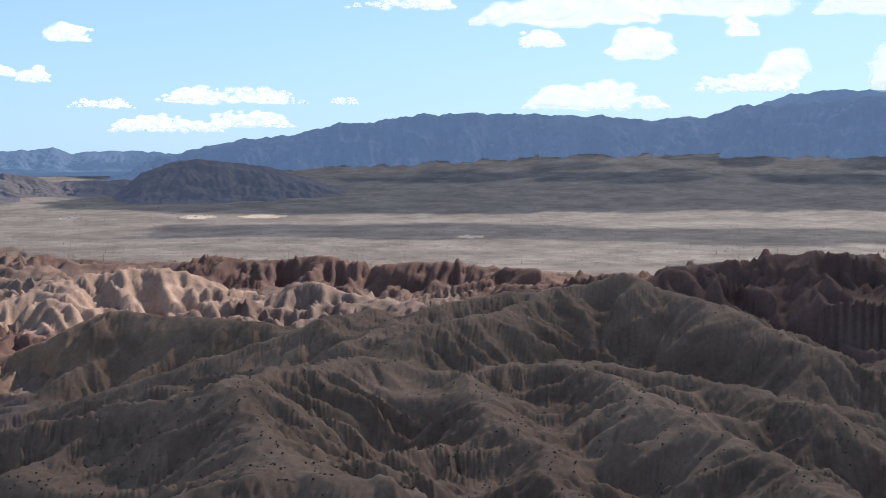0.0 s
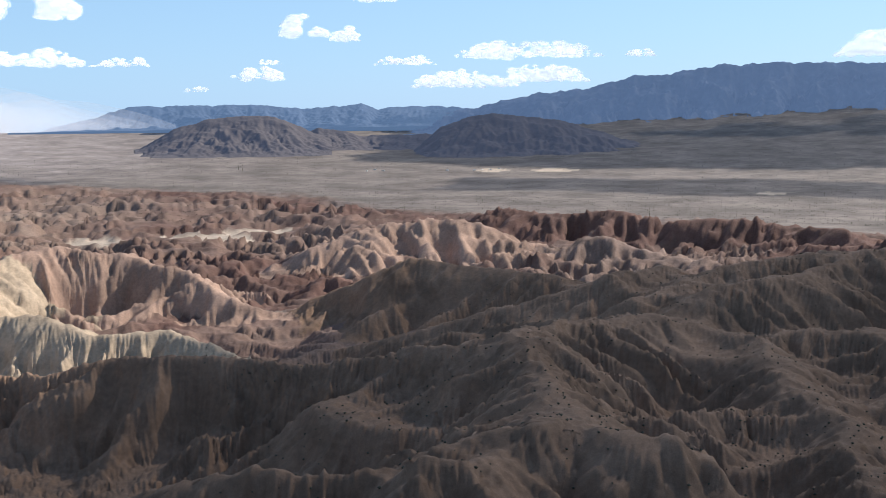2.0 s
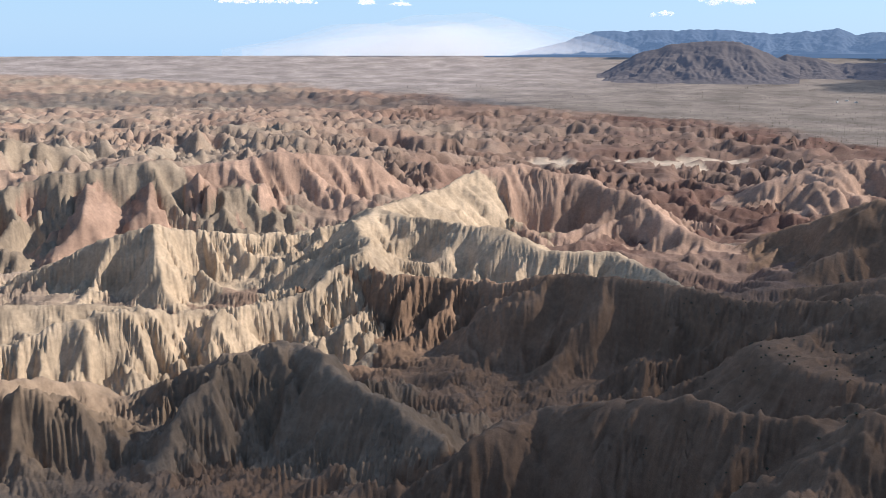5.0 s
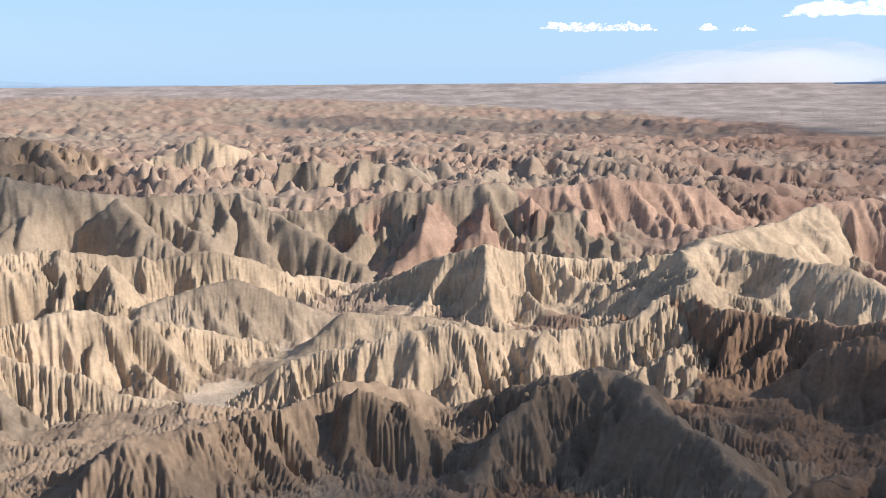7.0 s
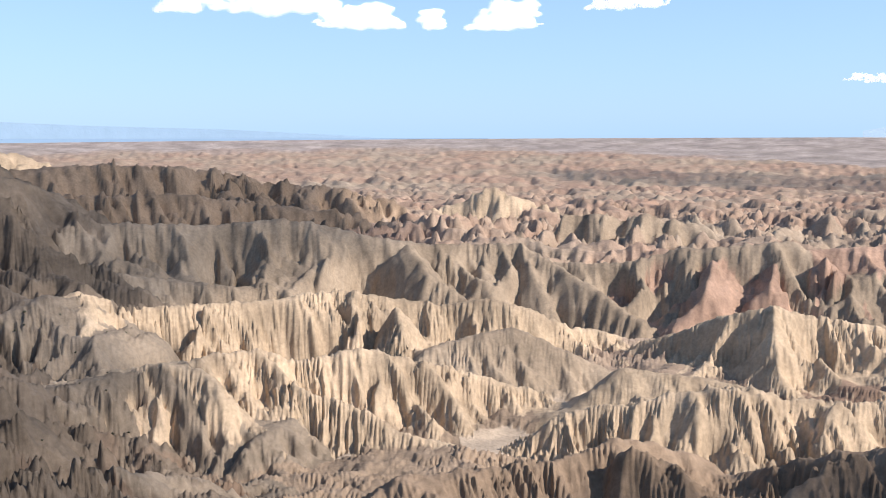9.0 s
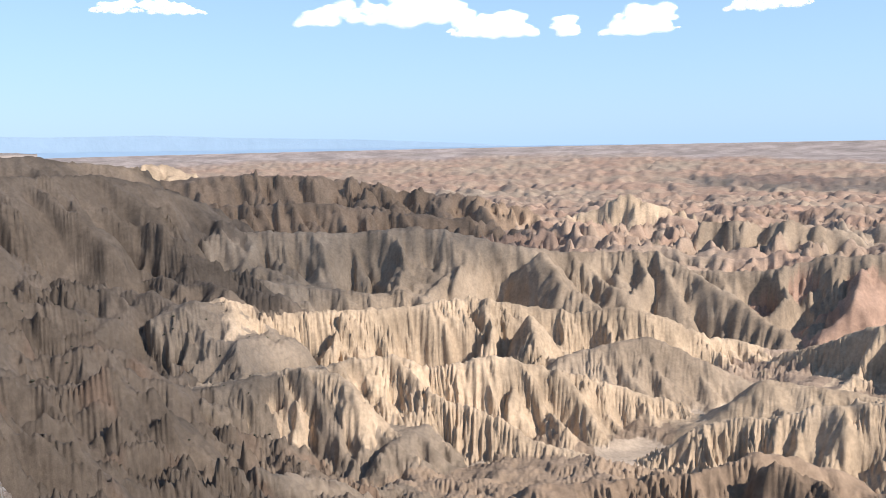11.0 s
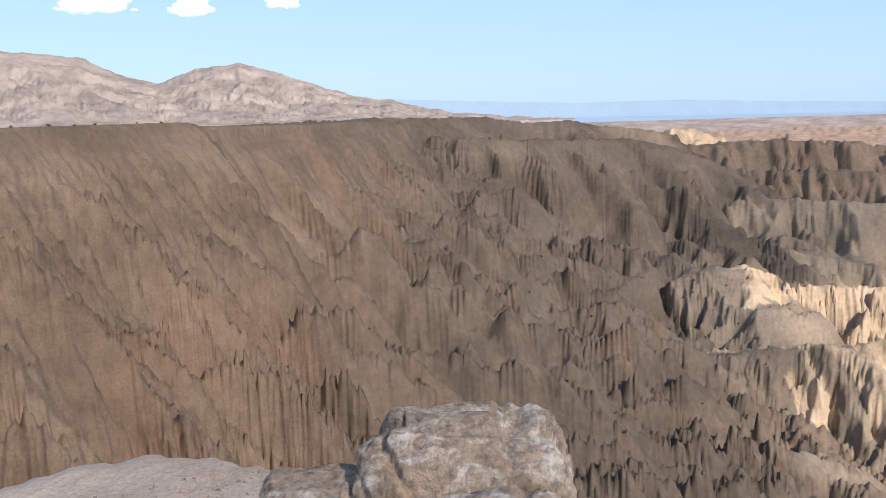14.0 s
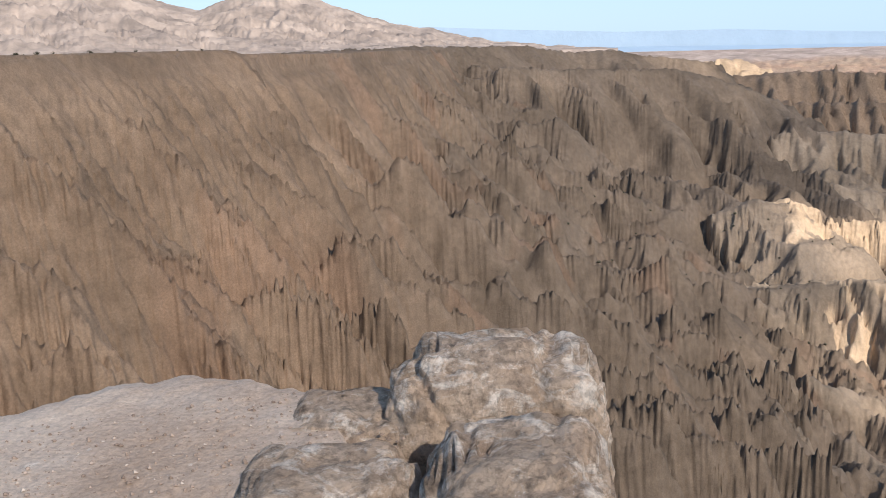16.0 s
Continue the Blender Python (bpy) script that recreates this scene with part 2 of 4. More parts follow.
# spurs that run down from the crests
crest_line("peak_ridge_spur_0", IVORY, 0.85, 24, 0.5, 1.1,
           (-392, 403, -97), (-372, 385, -112), (-349, 371, -128))
crest_line("flute_ridge_spur_0", IVORY, 0.85, 24, 0.5, 1.1,
           (-300, 288, -105), (-284, 275, -115), (-262, 257, -128))
crest_line("flute_ridge_spur_1", IVORY, 0.85, 24, 0.5, 1.1,
           (-251, 397, -99), (-249, 372, -111), (-240, 334, -128))
crest_line("flute_ridge_spur_2", IVORY, 0.85, 24, 0.5, 1.1,
           (-227, 388, -103), (-224, 373, -114), (-218, 354, -130))
crest_line("flute_ridge_spur_3", IVORY, 0.85, 24, 0.5, 1.1,
           (-270, 315, -108), (-266, 302, -117), (-267, 291, -127))
crest_line("red_ridge_spur_0", RED, 0.85, 24, 0.5, 1.1,
           (-548, 511, -90), (-501, 453, -108), (-495, 426, -125))
crest_line("red_ridge_spur_1", RED, 0.85, 24, 0.5, 1.1,
           (-516, 684, -86), (-461, 584, -106), (-446, 547, -125))
crest_line("red_ridge_spur_2", RED, 0.85, 24, 0.5, 1.1,
           (-495, 559, -92), (-466, 539, -108), (-448, 531, -126))
crest_line("red_ridge_spur_3", RED, 0.85, 24, 0.5, 1.1,
           (-530, 554, -88), (-489, 499, -106), (-495, 477, -124))
crest_line("gray_ridge_spur_0", GRAY, 0.85, 24, 0.5, 1.1,
           (-628, 390, -86), (-593, 381, -104), (-569, 373, -120))
crest_line("gray_ridge_spur_1", GRAY, 0.85, 24, 0.5, 1.1,
           (-625, 392, -88), (-570, 403, -106), (-515, 413, -126))
crest_line("gray_ridge_spur_2", GRAY, 0.85, 24, 0.5, 1.1,
           (-658, 328, -85), (-620, 318, -100), (-592, 319, -115))
crest_line("gray_ridge_spur_3", GRAY, 0.85, 24, 0.5, 1.1,
           (-728, 299, -80), (-685, 292, -98), (-644, 290, -114))
crest_line("gray_ridge_spur_4", GRAY, 0.85, 24, 0.5, 1.1,
           (-689, 217, -66), (-648, 219, -84), (-606, 228, -104))
crest_line("gray_ridge_spur_5", GRAY, 0.85, 24, 0.5, 1.1,
           (-671, 169, -68), (-656, 174, -84), (-629, 181, -100))
crest_line("gray_ridge_spur_6", GRAY, 0.85, 24, 0.5, 1.1,
           (-622, 297, -80), (-581, 293, -96), (-558, 302, -110))
crest_line("near_ridge_a_spur_0", BROWN, 0.85, 24, 0.5, 1.1,
           (-228, 182, -93), (-225, 173, -104), (-216, 163, -116))
crest_line("near_ridge_a_spur_1", BROWN, 0.85, 24, 0.5, 1.1,
           (-185, 236, -90), (-168, 228, -98), (-150, 217, -110))
crest_line("near_ridge_a_spur_2", BROWN, 0.85, 24, 0.5, 1.1,
           (-185, 225, -91), (-188, 203, -102), (-183, 182, -113))
crest_line("ivory_ridge_spur_0", IVORY, 0.85, 24, 0.5, 1.1,
           (-500, 59, -77), (-483, 50, -87), (-470, 43, -97))
crest_line("ivory_ridge_spur_1", IVORY, 0.85, 24, 0.5, 1.1,
           (-495, 64, -78), (-461, 63, -87), (-457, 67, -97))
crest_line("ivory_ridge_spur_2", IVORY, 0.85, 24, 0.5, 1.1,
           (-516, 130, -91), (-499, 120, -102), (-488, 111, -112))
crest_line("ivory_ridge_spur_3", IVORY, 0.85, 24, 0.5, 1.1,
           (-523, 217, -92), (-501, 204, -104), (-491, 197, -114))
crest_line("ivory_ridge_spur_4", IVORY, 0.85, 24, 0.5, 1.1,
           (-488, 226, -96), (-469, 220, -106), (-469, 225, -114))
crest_line("ivory_front_spur_0", IVORY, 0.85, 24, 0.5, 1.1,
           (-404, 96, -94), (-399, 86, -106), (-394, 80, -118))
crest_line("ivory_front_spur_1", IVORY, 0.85, 24, 0.5, 1.1,
           (-414, 129, -96), (-395, 130, -108), (-383, 138, -118))
crest_line("ivory_front_spur_2", IVORY, 0.85, 24, 0.5, 1.1,
           (-411, 184, -101), (-392, 169, -112), (-382, 160, -122))
crest_line("ivory_front_spur_3", IVORY, 0.85, 24, 0.5, 1.1,
           (-400, 196, -104), (-385, 200, -114), (-366, 199, -124))

RIM = ((-4900, -1600, -30), (-1500, -420, -12), (-1000, -230, -8), (-695, -110, -4), (-560, -118, -2), (-438, -108, -1), (-315, -102, -0.8),
       (-230, -96, 0.2), (-212, -92, 1.4), (-147, -89, 1.4), (-98, -85, 1.4), (-52, -78, 0.6), (-24, -62, 0), (-11, -36, -1.0), (-6, -12, -2.0),
       (-4, -3, -2.6), (0, 1, -2.8), (5, -2, -2.8), (30, -26, -2), (120, -50, -6), (300, -60, -20), (700, -300, -30), (1600, -900, -40))


def along(pts, x, y):
    """Nearest place on a line: distance, length along, height there, side."""
    best = np.full(x.shape, 1e9)
    s_at, z_at, side = np.zeros_like(x), np.zeros_like(x), np.zeros_like(x)
    run = 0.0
    for (ax, ay, az), (bx, by, bz) in zip(pts[:-1], pts[1:]):
        dx, dy = bx - ax, by - ay
        ln = math.hypot(dx, dy)
        t = np.clip(((x - ax) * dx + (y - ay) * dy) / (ln * ln), 0, 1)
        ex, ey = x - ax - t * dx, y - ay - t * dy
        d = np.hypot(ex, ey)
        m = d < best
        best = np.where(m, d, best)
        s_at = np.where(m, run + t * ln, s_at)
        z_at = np.where(m, az + t * (bz - az), z_at)
        side = np.where(m, np.sign(dx * (y - ay) - dy * (x - ax)), side)
        run += ln
    return best, s_at, z_at, side


def gullies(s, d, spacing, spurs):
    """Spurs that run down from a crest: s along it, d away from it."""
    bend = 0.3 * pn(s / (2 * spacing) + 9, d / spacing)
    out = spurs * 0.95 * np.minimum(d, 45) * (0.30 - np.abs(pn(s / (0.95 * spacing) + bend, d / (5 * spacing))))
    out = out + spurs * 0.60 * np.minimum(d, 20) * (0.30 - np.abs(pn(s / (spacing * 0.40) + 40 + bend, d / (2 * spacing))))
    return out


def floor_height(x, y, r, az):
    z = np.interp(r, [0, 250, 400, 740, 1100, 1600, 2000, 2500, 3000, 3500, 4000, 4300, 4600, 6000],
                  [-108, -112, -129, -143, -150, -156, -154, -146, -134, -117, -98, -77, -57.5, -80])
    apron = np.clip((4 - az) / 25, 0, 1) * np.interp(r, [2600, 3300, 4500, 4900], [0, 26, 96, 104])
    upland = 42 * np.clip((az - 24) / 12, 0, 1) * np.clip((84 - az) / 10, 0, 1) * np.interp(r, [690, 820, 1400, 2400], [0, 1, 1, 0])
    return z + apron + upland


def furrows(x, y, gx, gy, size):
    """Furrows that run down the slope gx, gy: from -1 in their bottoms to 1 on the ribs between. Each patch keeps one direction."""
    cell = 2.7 * size
    px, py = (x / cell).astype(np.float32), (y / cell).astype(np.float32)
    ix, iy = np.floor(px).astype(np.int32), np.floor(py).astype(np.int32)
    x0, y0 = ix.min() - 2, iy.min() - 2
    wide, high = ix.max() - x0 + 3, iy.max() - y0 + 3
    flat = ((ix - x0) * high + iy - y0).ravel()
    count = np.bincount(flat, minlength=wide * high) + 1e-9
    mx = (np.bincount(flat, gx.ravel(), wide * high) / count).astype(np.float32)
    my = (np.bincount(flat, gy.ravel(), wide * high) / count).astype(np.float32)
    mg = np.hypot(mx, my) + 1e-6
    c, s, total = np.zeros_like(px), np.zeros_like(px), np.full_like(px, 1e-6)
    for dx in (-1, 0, 1):
        for dy in (-1, 0, 1):
            at = (ix + dx - x0) * high + iy + dy - y0
            h = PERM[PERM[(ix + dx) & 511] + ((iy + dy) & 511)]
            vx, vy = px - (ix + dx + 0.5 + 0.35 * GX[h]), py - (iy + dy + 0.5 + 0.35 * GY[h])
            w = np.exp(-2.6 * (vx * vx + vy * vy)) * np.clip(mg[at] / 0.35, 0.02, 1)
            ph = (vy * mx[at] - vx * my[at]) / mg[at] * np.float32(2 * np.pi * 2.7) + TURN[h]
            c += w * np.cos(ph)
            s += w * np.sin(ph)
            total += w
    ang = np.abs(np.arctan2(s, c)) / np.pi
    return (0.85 * (1 - 2 * ang) + 0.15 * np.cos(ang * np.pi)) * np.clip(np.hypot(c, s) / total * 2.0, 0, 1)


RAIN = ((9.0, 0.12, -0.3), (3.6, 0.19, -0.1), (1.7, 0.40, 0.0))
WALL_RAIN = ((6.0, 0.17, -0.2), (2.7, 0.27, -0.1), (1.3, 0.42, 0.0), (0.75, 0.46, 0.0))
FAR_RAIN = ((34.0, 0.15, -0.3), (15.0, 0.22, -0.2), (7.5, 0.26, 0.0))


def weather(x, y, z, r, az_step, strength, sizes=RAIN, least=12):
    """Rain furrows at several sizes, each running down the slope that the last one left."""
    for size, depth, lift in sizes:
        gr = np.gradient(z, axis=0) / np.gradient(r, axis=0)
        ga = np.gradient(z, axis=1) / (r * az_step)
        ux, uy = x / r, y / r
        gx, gy = gr * ux - ga * uy, gr * uy + ga * ux
        g = np.hypot(gx, gy) + 1e-6
        gx, gy, g = gx / np.maximum(1, g / 1.5), gy / np.maximum(1, g / 1.5), np.minimum(g, 1.5)
        cell = np.maximum(np.gradient(r, axis=0) * 0.34, r * az_step)
        show = np.clip(size / cell / 1.2 - 0.75, 0, 1) * np.clip((r - least) / 40, 0, 1)
        patchy = np.clip(1 + 1.3 * fbm(x / (9 * size) + size, y / (9 * size), 2), 0.25, 1.6)
        z = z + size * depth * np.clip(g / 0.5, 0, 1.1) * show * strength * patchy * (furrows(x, y, gx, gy, size) + lift)
    return z


BAD_AZ, BAD_R = [-60, -38, -15, 0, 20, 35, 60, 130], [1250, 1300, 1500, 1700, 2300, 3200, 4200, 4200]


WASHES = ((-375, 130, 24), (-415, 262, 36), (-478, 85, 34), (-345, 205, 18), (-165, 700, 22), (-480, 1208, 42), (-356, 1250, 55), (-300, 1330, 40), (562, 1972, 26), (30, 2650, 40), (190, 2640, 50))


def land(x, y):
    """Height, colour and kind of the land at x, y."""
    x, y = x.astype(np.float32), y.astype(np.float32)
    r = np.hypot(x, y)
    az = np.degrees(np.arctan2(-x, y))
    az = np.where(az < -120, az + 360, az)
    wx = x + 5 * pn(x / 34, y / 34) + 0.7 * pn(x / 9 + 5, y / 9)
    wy = y + 5 * pn(x / 34 + 60, y / 34) + 0.7 * pn(x / 9, y / 9 + 50)
    base = floor_height(x, y, r, az)
    edge = np.interp(az, BAD_AZ, BAD_R)
    far = np.clip((edge + 250 * fbm(x / 300, y / 300) - r) / 250, 0, 1) * np.interp(r, [300, 380, 480, 700, 1000, 2000, 3500, 4500], [0.1, 0.3, 0.36, 0.5, 0.8, 0.7, 0.5, 0.3])
    level = np.zeros(x.shape)
    for cx, cy, reach in WASHES:
        level = np.maximum(level, np.clip(1.6 - np.hypot(x - cx, y - cy) / reach * (1 + 0.5 * fbm(x / 25, y / 25, 2)), 0, 1))
    far = far * (1 - level)
    wild = sharp(wx / 120 + 0.5 * pn(x / 160, y / 160), wy / 120 + 0.5 * pn(x / 160 + 9, y / 160), 3)
    hilly = sharp(wx / 46 + 3, wy / 46 + 8, 3)
    z = base + far * (34 * wild - 27 + 27 * hilly) + 1.2 * fbm(x / 40, y / 40, 5)
    kind = np.full(x.shape, -1, dtype=np.int32)
    rain = np.full(x.shape, 1.0)
    crest = np.full(x.shape, 40.0)
    col = np.empty(x.shape + (3,))
    mix_a = np.clip(0.5 + 1.3 * fbm(x / 420 + 3, y / 420, 4) + 0.7 * fbm(x / 60, y / 60 + 3, 3), 0, 1)[..., None]
    hue = np.clip((az - 18) / 25, 0, 1)[..., None]
    generic = (np.array(DEEP) * (1 - mix_a) + np.array(ROSE) * mix_a) * (1 - hue) + (np.array(RED) * (1 - mix_a) + np.array((0.50, 0.39, 0.285)) * mix_a) * hue
    # the plain grows paler with range: haze put into its base colour
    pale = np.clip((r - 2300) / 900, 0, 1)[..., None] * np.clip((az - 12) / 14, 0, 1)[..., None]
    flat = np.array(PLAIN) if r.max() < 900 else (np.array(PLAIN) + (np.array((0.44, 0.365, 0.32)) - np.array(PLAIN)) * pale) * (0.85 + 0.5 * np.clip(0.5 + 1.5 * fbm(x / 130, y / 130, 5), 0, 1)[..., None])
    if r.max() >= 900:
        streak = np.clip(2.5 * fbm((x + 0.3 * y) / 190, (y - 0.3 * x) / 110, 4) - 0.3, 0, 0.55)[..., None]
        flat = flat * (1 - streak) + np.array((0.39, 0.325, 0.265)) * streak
    home = np.clip((620 - r) / 180, 0, 1)[..., None]
    hue2 = np.clip((az - 42) / 12, 0, 1)[..., None]
    local = np.array(TAN) * (1 - hue2) + np.array((0.40, 0.295, 0.205)) * hue2
    generic = generic * (1 - home) + local * home
    k = np.maximum(np.clip(far * 2.2, 0, 1)[..., None], home)
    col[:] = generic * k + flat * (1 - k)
    near = np.clip((z - base + 1.0 - 2.5) / 4, 0, 1)[..., None]
    wash = (level > 0.5)[..., None]
    col[:] = np.where(wash, np.array(SAND) * (1 - near) + col * near, col)
    # plateau and its wall
    rim_d, s, zr, side = along(RIM, x, y)
    d = rim_d
    near = np.nonzero((d < 300) & (side >= 0))
    d2, s2 = d.copy(), s.copy()
    d2[near], s2[near], _, _ = along(RIM, wx[near], wy[near])
    top = zr + 0.25 * fbm(x / 8, y / 8, 4) + np.clip(d / 400, 0, 1) * 3 * fbm(x / 120, y / 120, 3)
    steep = np.minimum(d2 * 0.8, 2.5) + 0.85 * np.minimum(d2, 80) + 0.55 * np.maximum(d2 - 80, 0)
    wall = zr - steep + (gullies(s2, d2, 30, 1.0) + gullies(s2 + 300, d2, 12, 0.55)) * np.clip(d / 4, 0, 1)
    wall = wall + np.clip((d - 40) / 45, 0, 1) * (15 * sharp(wx / 48, wy / 48, 3) + 4 * sharp(wx / 17, wy / 17, 2) - 8)
    wall = np.minimum(wall, zr - 0.25 * d)
    inside = side < 0
    hz = np.where(inside, top, wall)
    win = (hz > z) | (inside & (r > 3))
    z = np.where(win, hz, z)
    kind = np.where(win, np.where(inside, 100, 101), kind)
    clay = (np.array(RIMCLAY) + (np.array(MOSS) - np.array(RIMCLAY)) * np.clip((110 - az) / 12, 0, 1)[..., None]) * (1 + 0.16 * pn(z / 4, x / 200) + 0.14 * pn(z / 1.4, y / 150))[..., None]
    rust = np.clip(fbm(x / 25, y / 25 + 9, 3) * 2.2 - 0.35, 0, 0.35)[..., None]
    clay = clay * (1 - rust) + np.array((0.33, 0.20, 0.13)) * rust
    col = np.where(win[..., None], clay, col)
    for i, (colour, fall, spacing, spurs, rills, pts) in enumerate(CRESTS.values()):
        reach = 105
        xs, ys = [p[0] for p in pts], [p[1] for p in pts]
        sel = np.nonzero((x > min(xs) - reach) & (x < max(xs) + reach) & (y > min(ys) - reach) & (y < max(ys) + reach))
        if not len(sel[0]):
            continue
        px, py = wx[sel], wy[sel]
        d, s, zc, side = along(pts, px, py)
        s = s + 500 * (side > 0) + 91 * i
        h = zc + 1.6 * pn(s / 13, 0 * s) + 0.8 * pn(s / 4, 0 * s + 3) + 1.0 - fall * (np.sqrt(d * d + 4) - 2)
        h = h + 0.06 * fall * np.maximum(d - 40, 0) + gullies(s, d, spacing, spurs)
        cur = z[sel]
        m = h > cur
        z[sel] = np.where(m, h, cur)
        kind[sel] = np.where(m, i, kind[sel])
        band = 1 + 0.16 * pn(h / 5 + 9 * i, px / 300) + 0.12 * pn(h / 1.7, py / 200 + i)
        tint = np.clip(0.5 + 1.5 * fbm(px / 70 + i, py / 70, 3), 0, 1)
        c = np.array(colour) * (band * (0.88 + 0.24 * tint))[:, None]
        col[sel] = np.where(m[:, None], c, col[sel])
        rain[sel] = np.where(m, rills, rain[sel])
        crest[sel] = np.where(m, d, crest[sel])
    rain = np.where(kind == 100, 0.0, np.where(kind == 101, 1.1 * np.clip(rim_d / 12, 0, 1), rain))
    rain = np.where(kind < 0, np.where(wash[..., 0], 0.0, np.where(r > 900, 1.2 * np.clip(far * 4 - 0.1, 0, 1), 0.8)), rain)
    crest = np.where(kind == 101, rim_d, crest)
    rain = rain * np.clip(0.9 + 1.4 * fbm(x / 55 + 7, y / 55, 3), 0.35, 1.4)
    return z, np.clip(col * np.array((1.0, 0.99, 1.0)), 0.02, 0.8), kind, rain, crest


STEPS = [(i, j, math.hypot(i, j)) for i in (-1, 0, 1) for j in (-1, 0, 1) if i or j]


def erode(z, fixed, least, cell, force, talus, rounds, seed):
    """Running water on a height grid: finds where each cell drains, adds up the land above it and cuts the channels down, never below least; fixed cells stay."""
    n, m = z.shape
    rng = np.random.default_rng(seed)
    here = np.arange(n * m).reshape(n, m)
    hold = fixed.copy()
    hold[0], hold[-1], hold[:, 0], hold[:, -1] = True, True, True, True
    z = z.astype(np.float64)
    for _ in range(rounds):
        best, to, gap = np.zeros((n, m)), here.copy(), np.full((n, m), cell)
        for i, j, ln in STEPS:
            src = (slice(max(0, -i), n - max(0, i)), slice(max(0, -j), m - max(0, j)))
            dst = (slice(max(0, i), n - max(0, -i)), slice(max(0, j), m - max(0, -j)))
            fall = (z[src] - z[dst]) / (cell * ln)
            fall *= 0.7 + 0.6 * rng.random(fall.shape, dtype=np.float32)
            more = fall > best[src]
            best[src] = np.where(more, fall, best[src])
            to[src] = np.where(more, here[dst], to[src])
            gap[src] = np.where(more, cell * ln, gap[src])
        to[hold] = here[hold]
        to = to.ravel()
        hops, p = (to != here.ravel()).astype(np.int32), to
        while True:
            ahead = hops[p]
            if not ahead.any():
                break
            hops, p = hops + ahead, p[p]
        order = np.argsort(hops.astype(np.int16), kind="stable")
        ends = np.cumsum(np.bincount(hops))
        place = np.empty(n * m, np.int64)
        place[order] = np.arange(n * m)
        down = place[to[order]]
        area = np.full(n * m, cell * cell)
        for a, b in zip(ends[-2::-1], ends[:0:-1]):
            np.add.at(area, down[a:b], area[a:b])
        gap = gap.ravel()[order]
        cut = force.ravel()[order] * np.maximum(np.sqrt(area) - 1.3 * cell, 0) / gap
        most = talus.ravel()[order] * gap
        zs = z.ravel()[order]
        for a, b in zip(ends[:-1], ends[1:]):
            zd = zs[down[a:b]]
            zs[a:b] = np.minimum((zs[a:b] + cut[a:b] * zd) / (1 + cut[a:b]), zd + most[a:b])
        z = zs[place].reshape(n, m)
        soft = z[1:-1, 1:-1] + 0.03 * (z[:-2, 1:-1] + z[2:, 1:-1] + z[1:-1, :-2] + z[1:-1, 2:] - 4 * z[1:-1, 1:-1])
        z[1:-1, 1:-1] = np.where(hold[1:-1, 1:-1], z[1:-1, 1:-1], soft)
        z = np.maximum(z, least)
    return z


def sample(grid, x, y):
    """The height of an eroded grid at x, y, smoothly between its cells."""
    x0, y0, cell, z = grid
    px, py = (x - x0) / cell, (y - y0) / cell
    ix, iy = np.clip(np.floor(px).astype(np.int64), 1, z.shape[0] - 3), np.clip(np.floor(py).astype(np.int64), 1, z.shape[1] - 3)
    fx, fy = np.clip(px - ix, 0, 1), np.clip(py - iy, 0, 1)

    def weights(f):
        return (-0.5 * f + f * f - 0.5 * f ** 3, 1 - 2.5 * f * f + 1.5 * f ** 3, 0.5 * f + 2 * f * f - 1.5 * f ** 3, -0.5 * f * f + 0.5 * f ** 3)
    wx, wy = weights(fx), weights(fy)
    out = 0
    for i in range(4):
        for j in range(4):
            out = out + wx[i] * wy[j] * z[ix + i - 1, iy + j - 1]
    return out


def carved(x0, x1, y0, y1, stages, seed, under=None):
    """Raises the land on ever finer grids and lets water carve it on each. stages: cell, force, rounds."""
    grid = under
    for cell, force, rounds in stages:
        x, y = np.meshgrid(np.arange(x0, x1, cell), np.arange(y0, y1, cell), indexing="ij")
        z, _, kind, rain, crest = land(x, y)
        inner = np.ones(x.shape, bool)
        if grid is not None:
            gx0, gy0, gc, gz = grid
            inner = (x > gx0 + 2 * gc) & (x < gx0 + gc * (gz.shape[0] - 3)) & (y > gy0 + 2 * gc) & (y < gy0 + gc * (gz.shape[1] - 3))
        ridge = (kind >= 0) & (kind < 99) & (crest < 0.75 * cell)
        fixed = (kind == 100) | ridge | (rain <= 0)
        deep = np.where(kind < 0, np.where(np.hypot(x, y) > 800, 16.0, 8.0), np.where(kind == 101, np.minimum(0.55 * crest, 16), np.minimum(0.42 * crest, 18)))
        start = z
        if grid is not None:
            start = np.where(inner, sample(grid, x, y), z)
            start = np.where(fixed, z, start)
        rough = 0.30 * cell * pn(x / (2.6 * cell), y / (2.6 * cell)) + 0.15 * cell * pn(x / (1.1 * cell) + 7, y / (1.1 * cell))
        start = np.where(fixed, start, start + rough)
        talus = np.where(kind == 101, np.interp(crest, [0, 30, 60], [1.8, 1.4, 1.15]), 1.25) + 0.25 * pn(x / 30, y / 30)
        grid = (x0, y0, cell, erode(start, fixed, z - deep * np.clip(rain, 0, 1), cell, force * rain, talus, rounds, seed))
        seed += 1
    return grid


def rings(first, last, *steps):
    """Ranges from first to last; steps are pairs: up to this range, grow by this share."""
    r, out = first, []
    while r < last:
        out.append(r)
        r += next(share for limit, share in steps if r < limit) * r
    return np.array(out + [last])


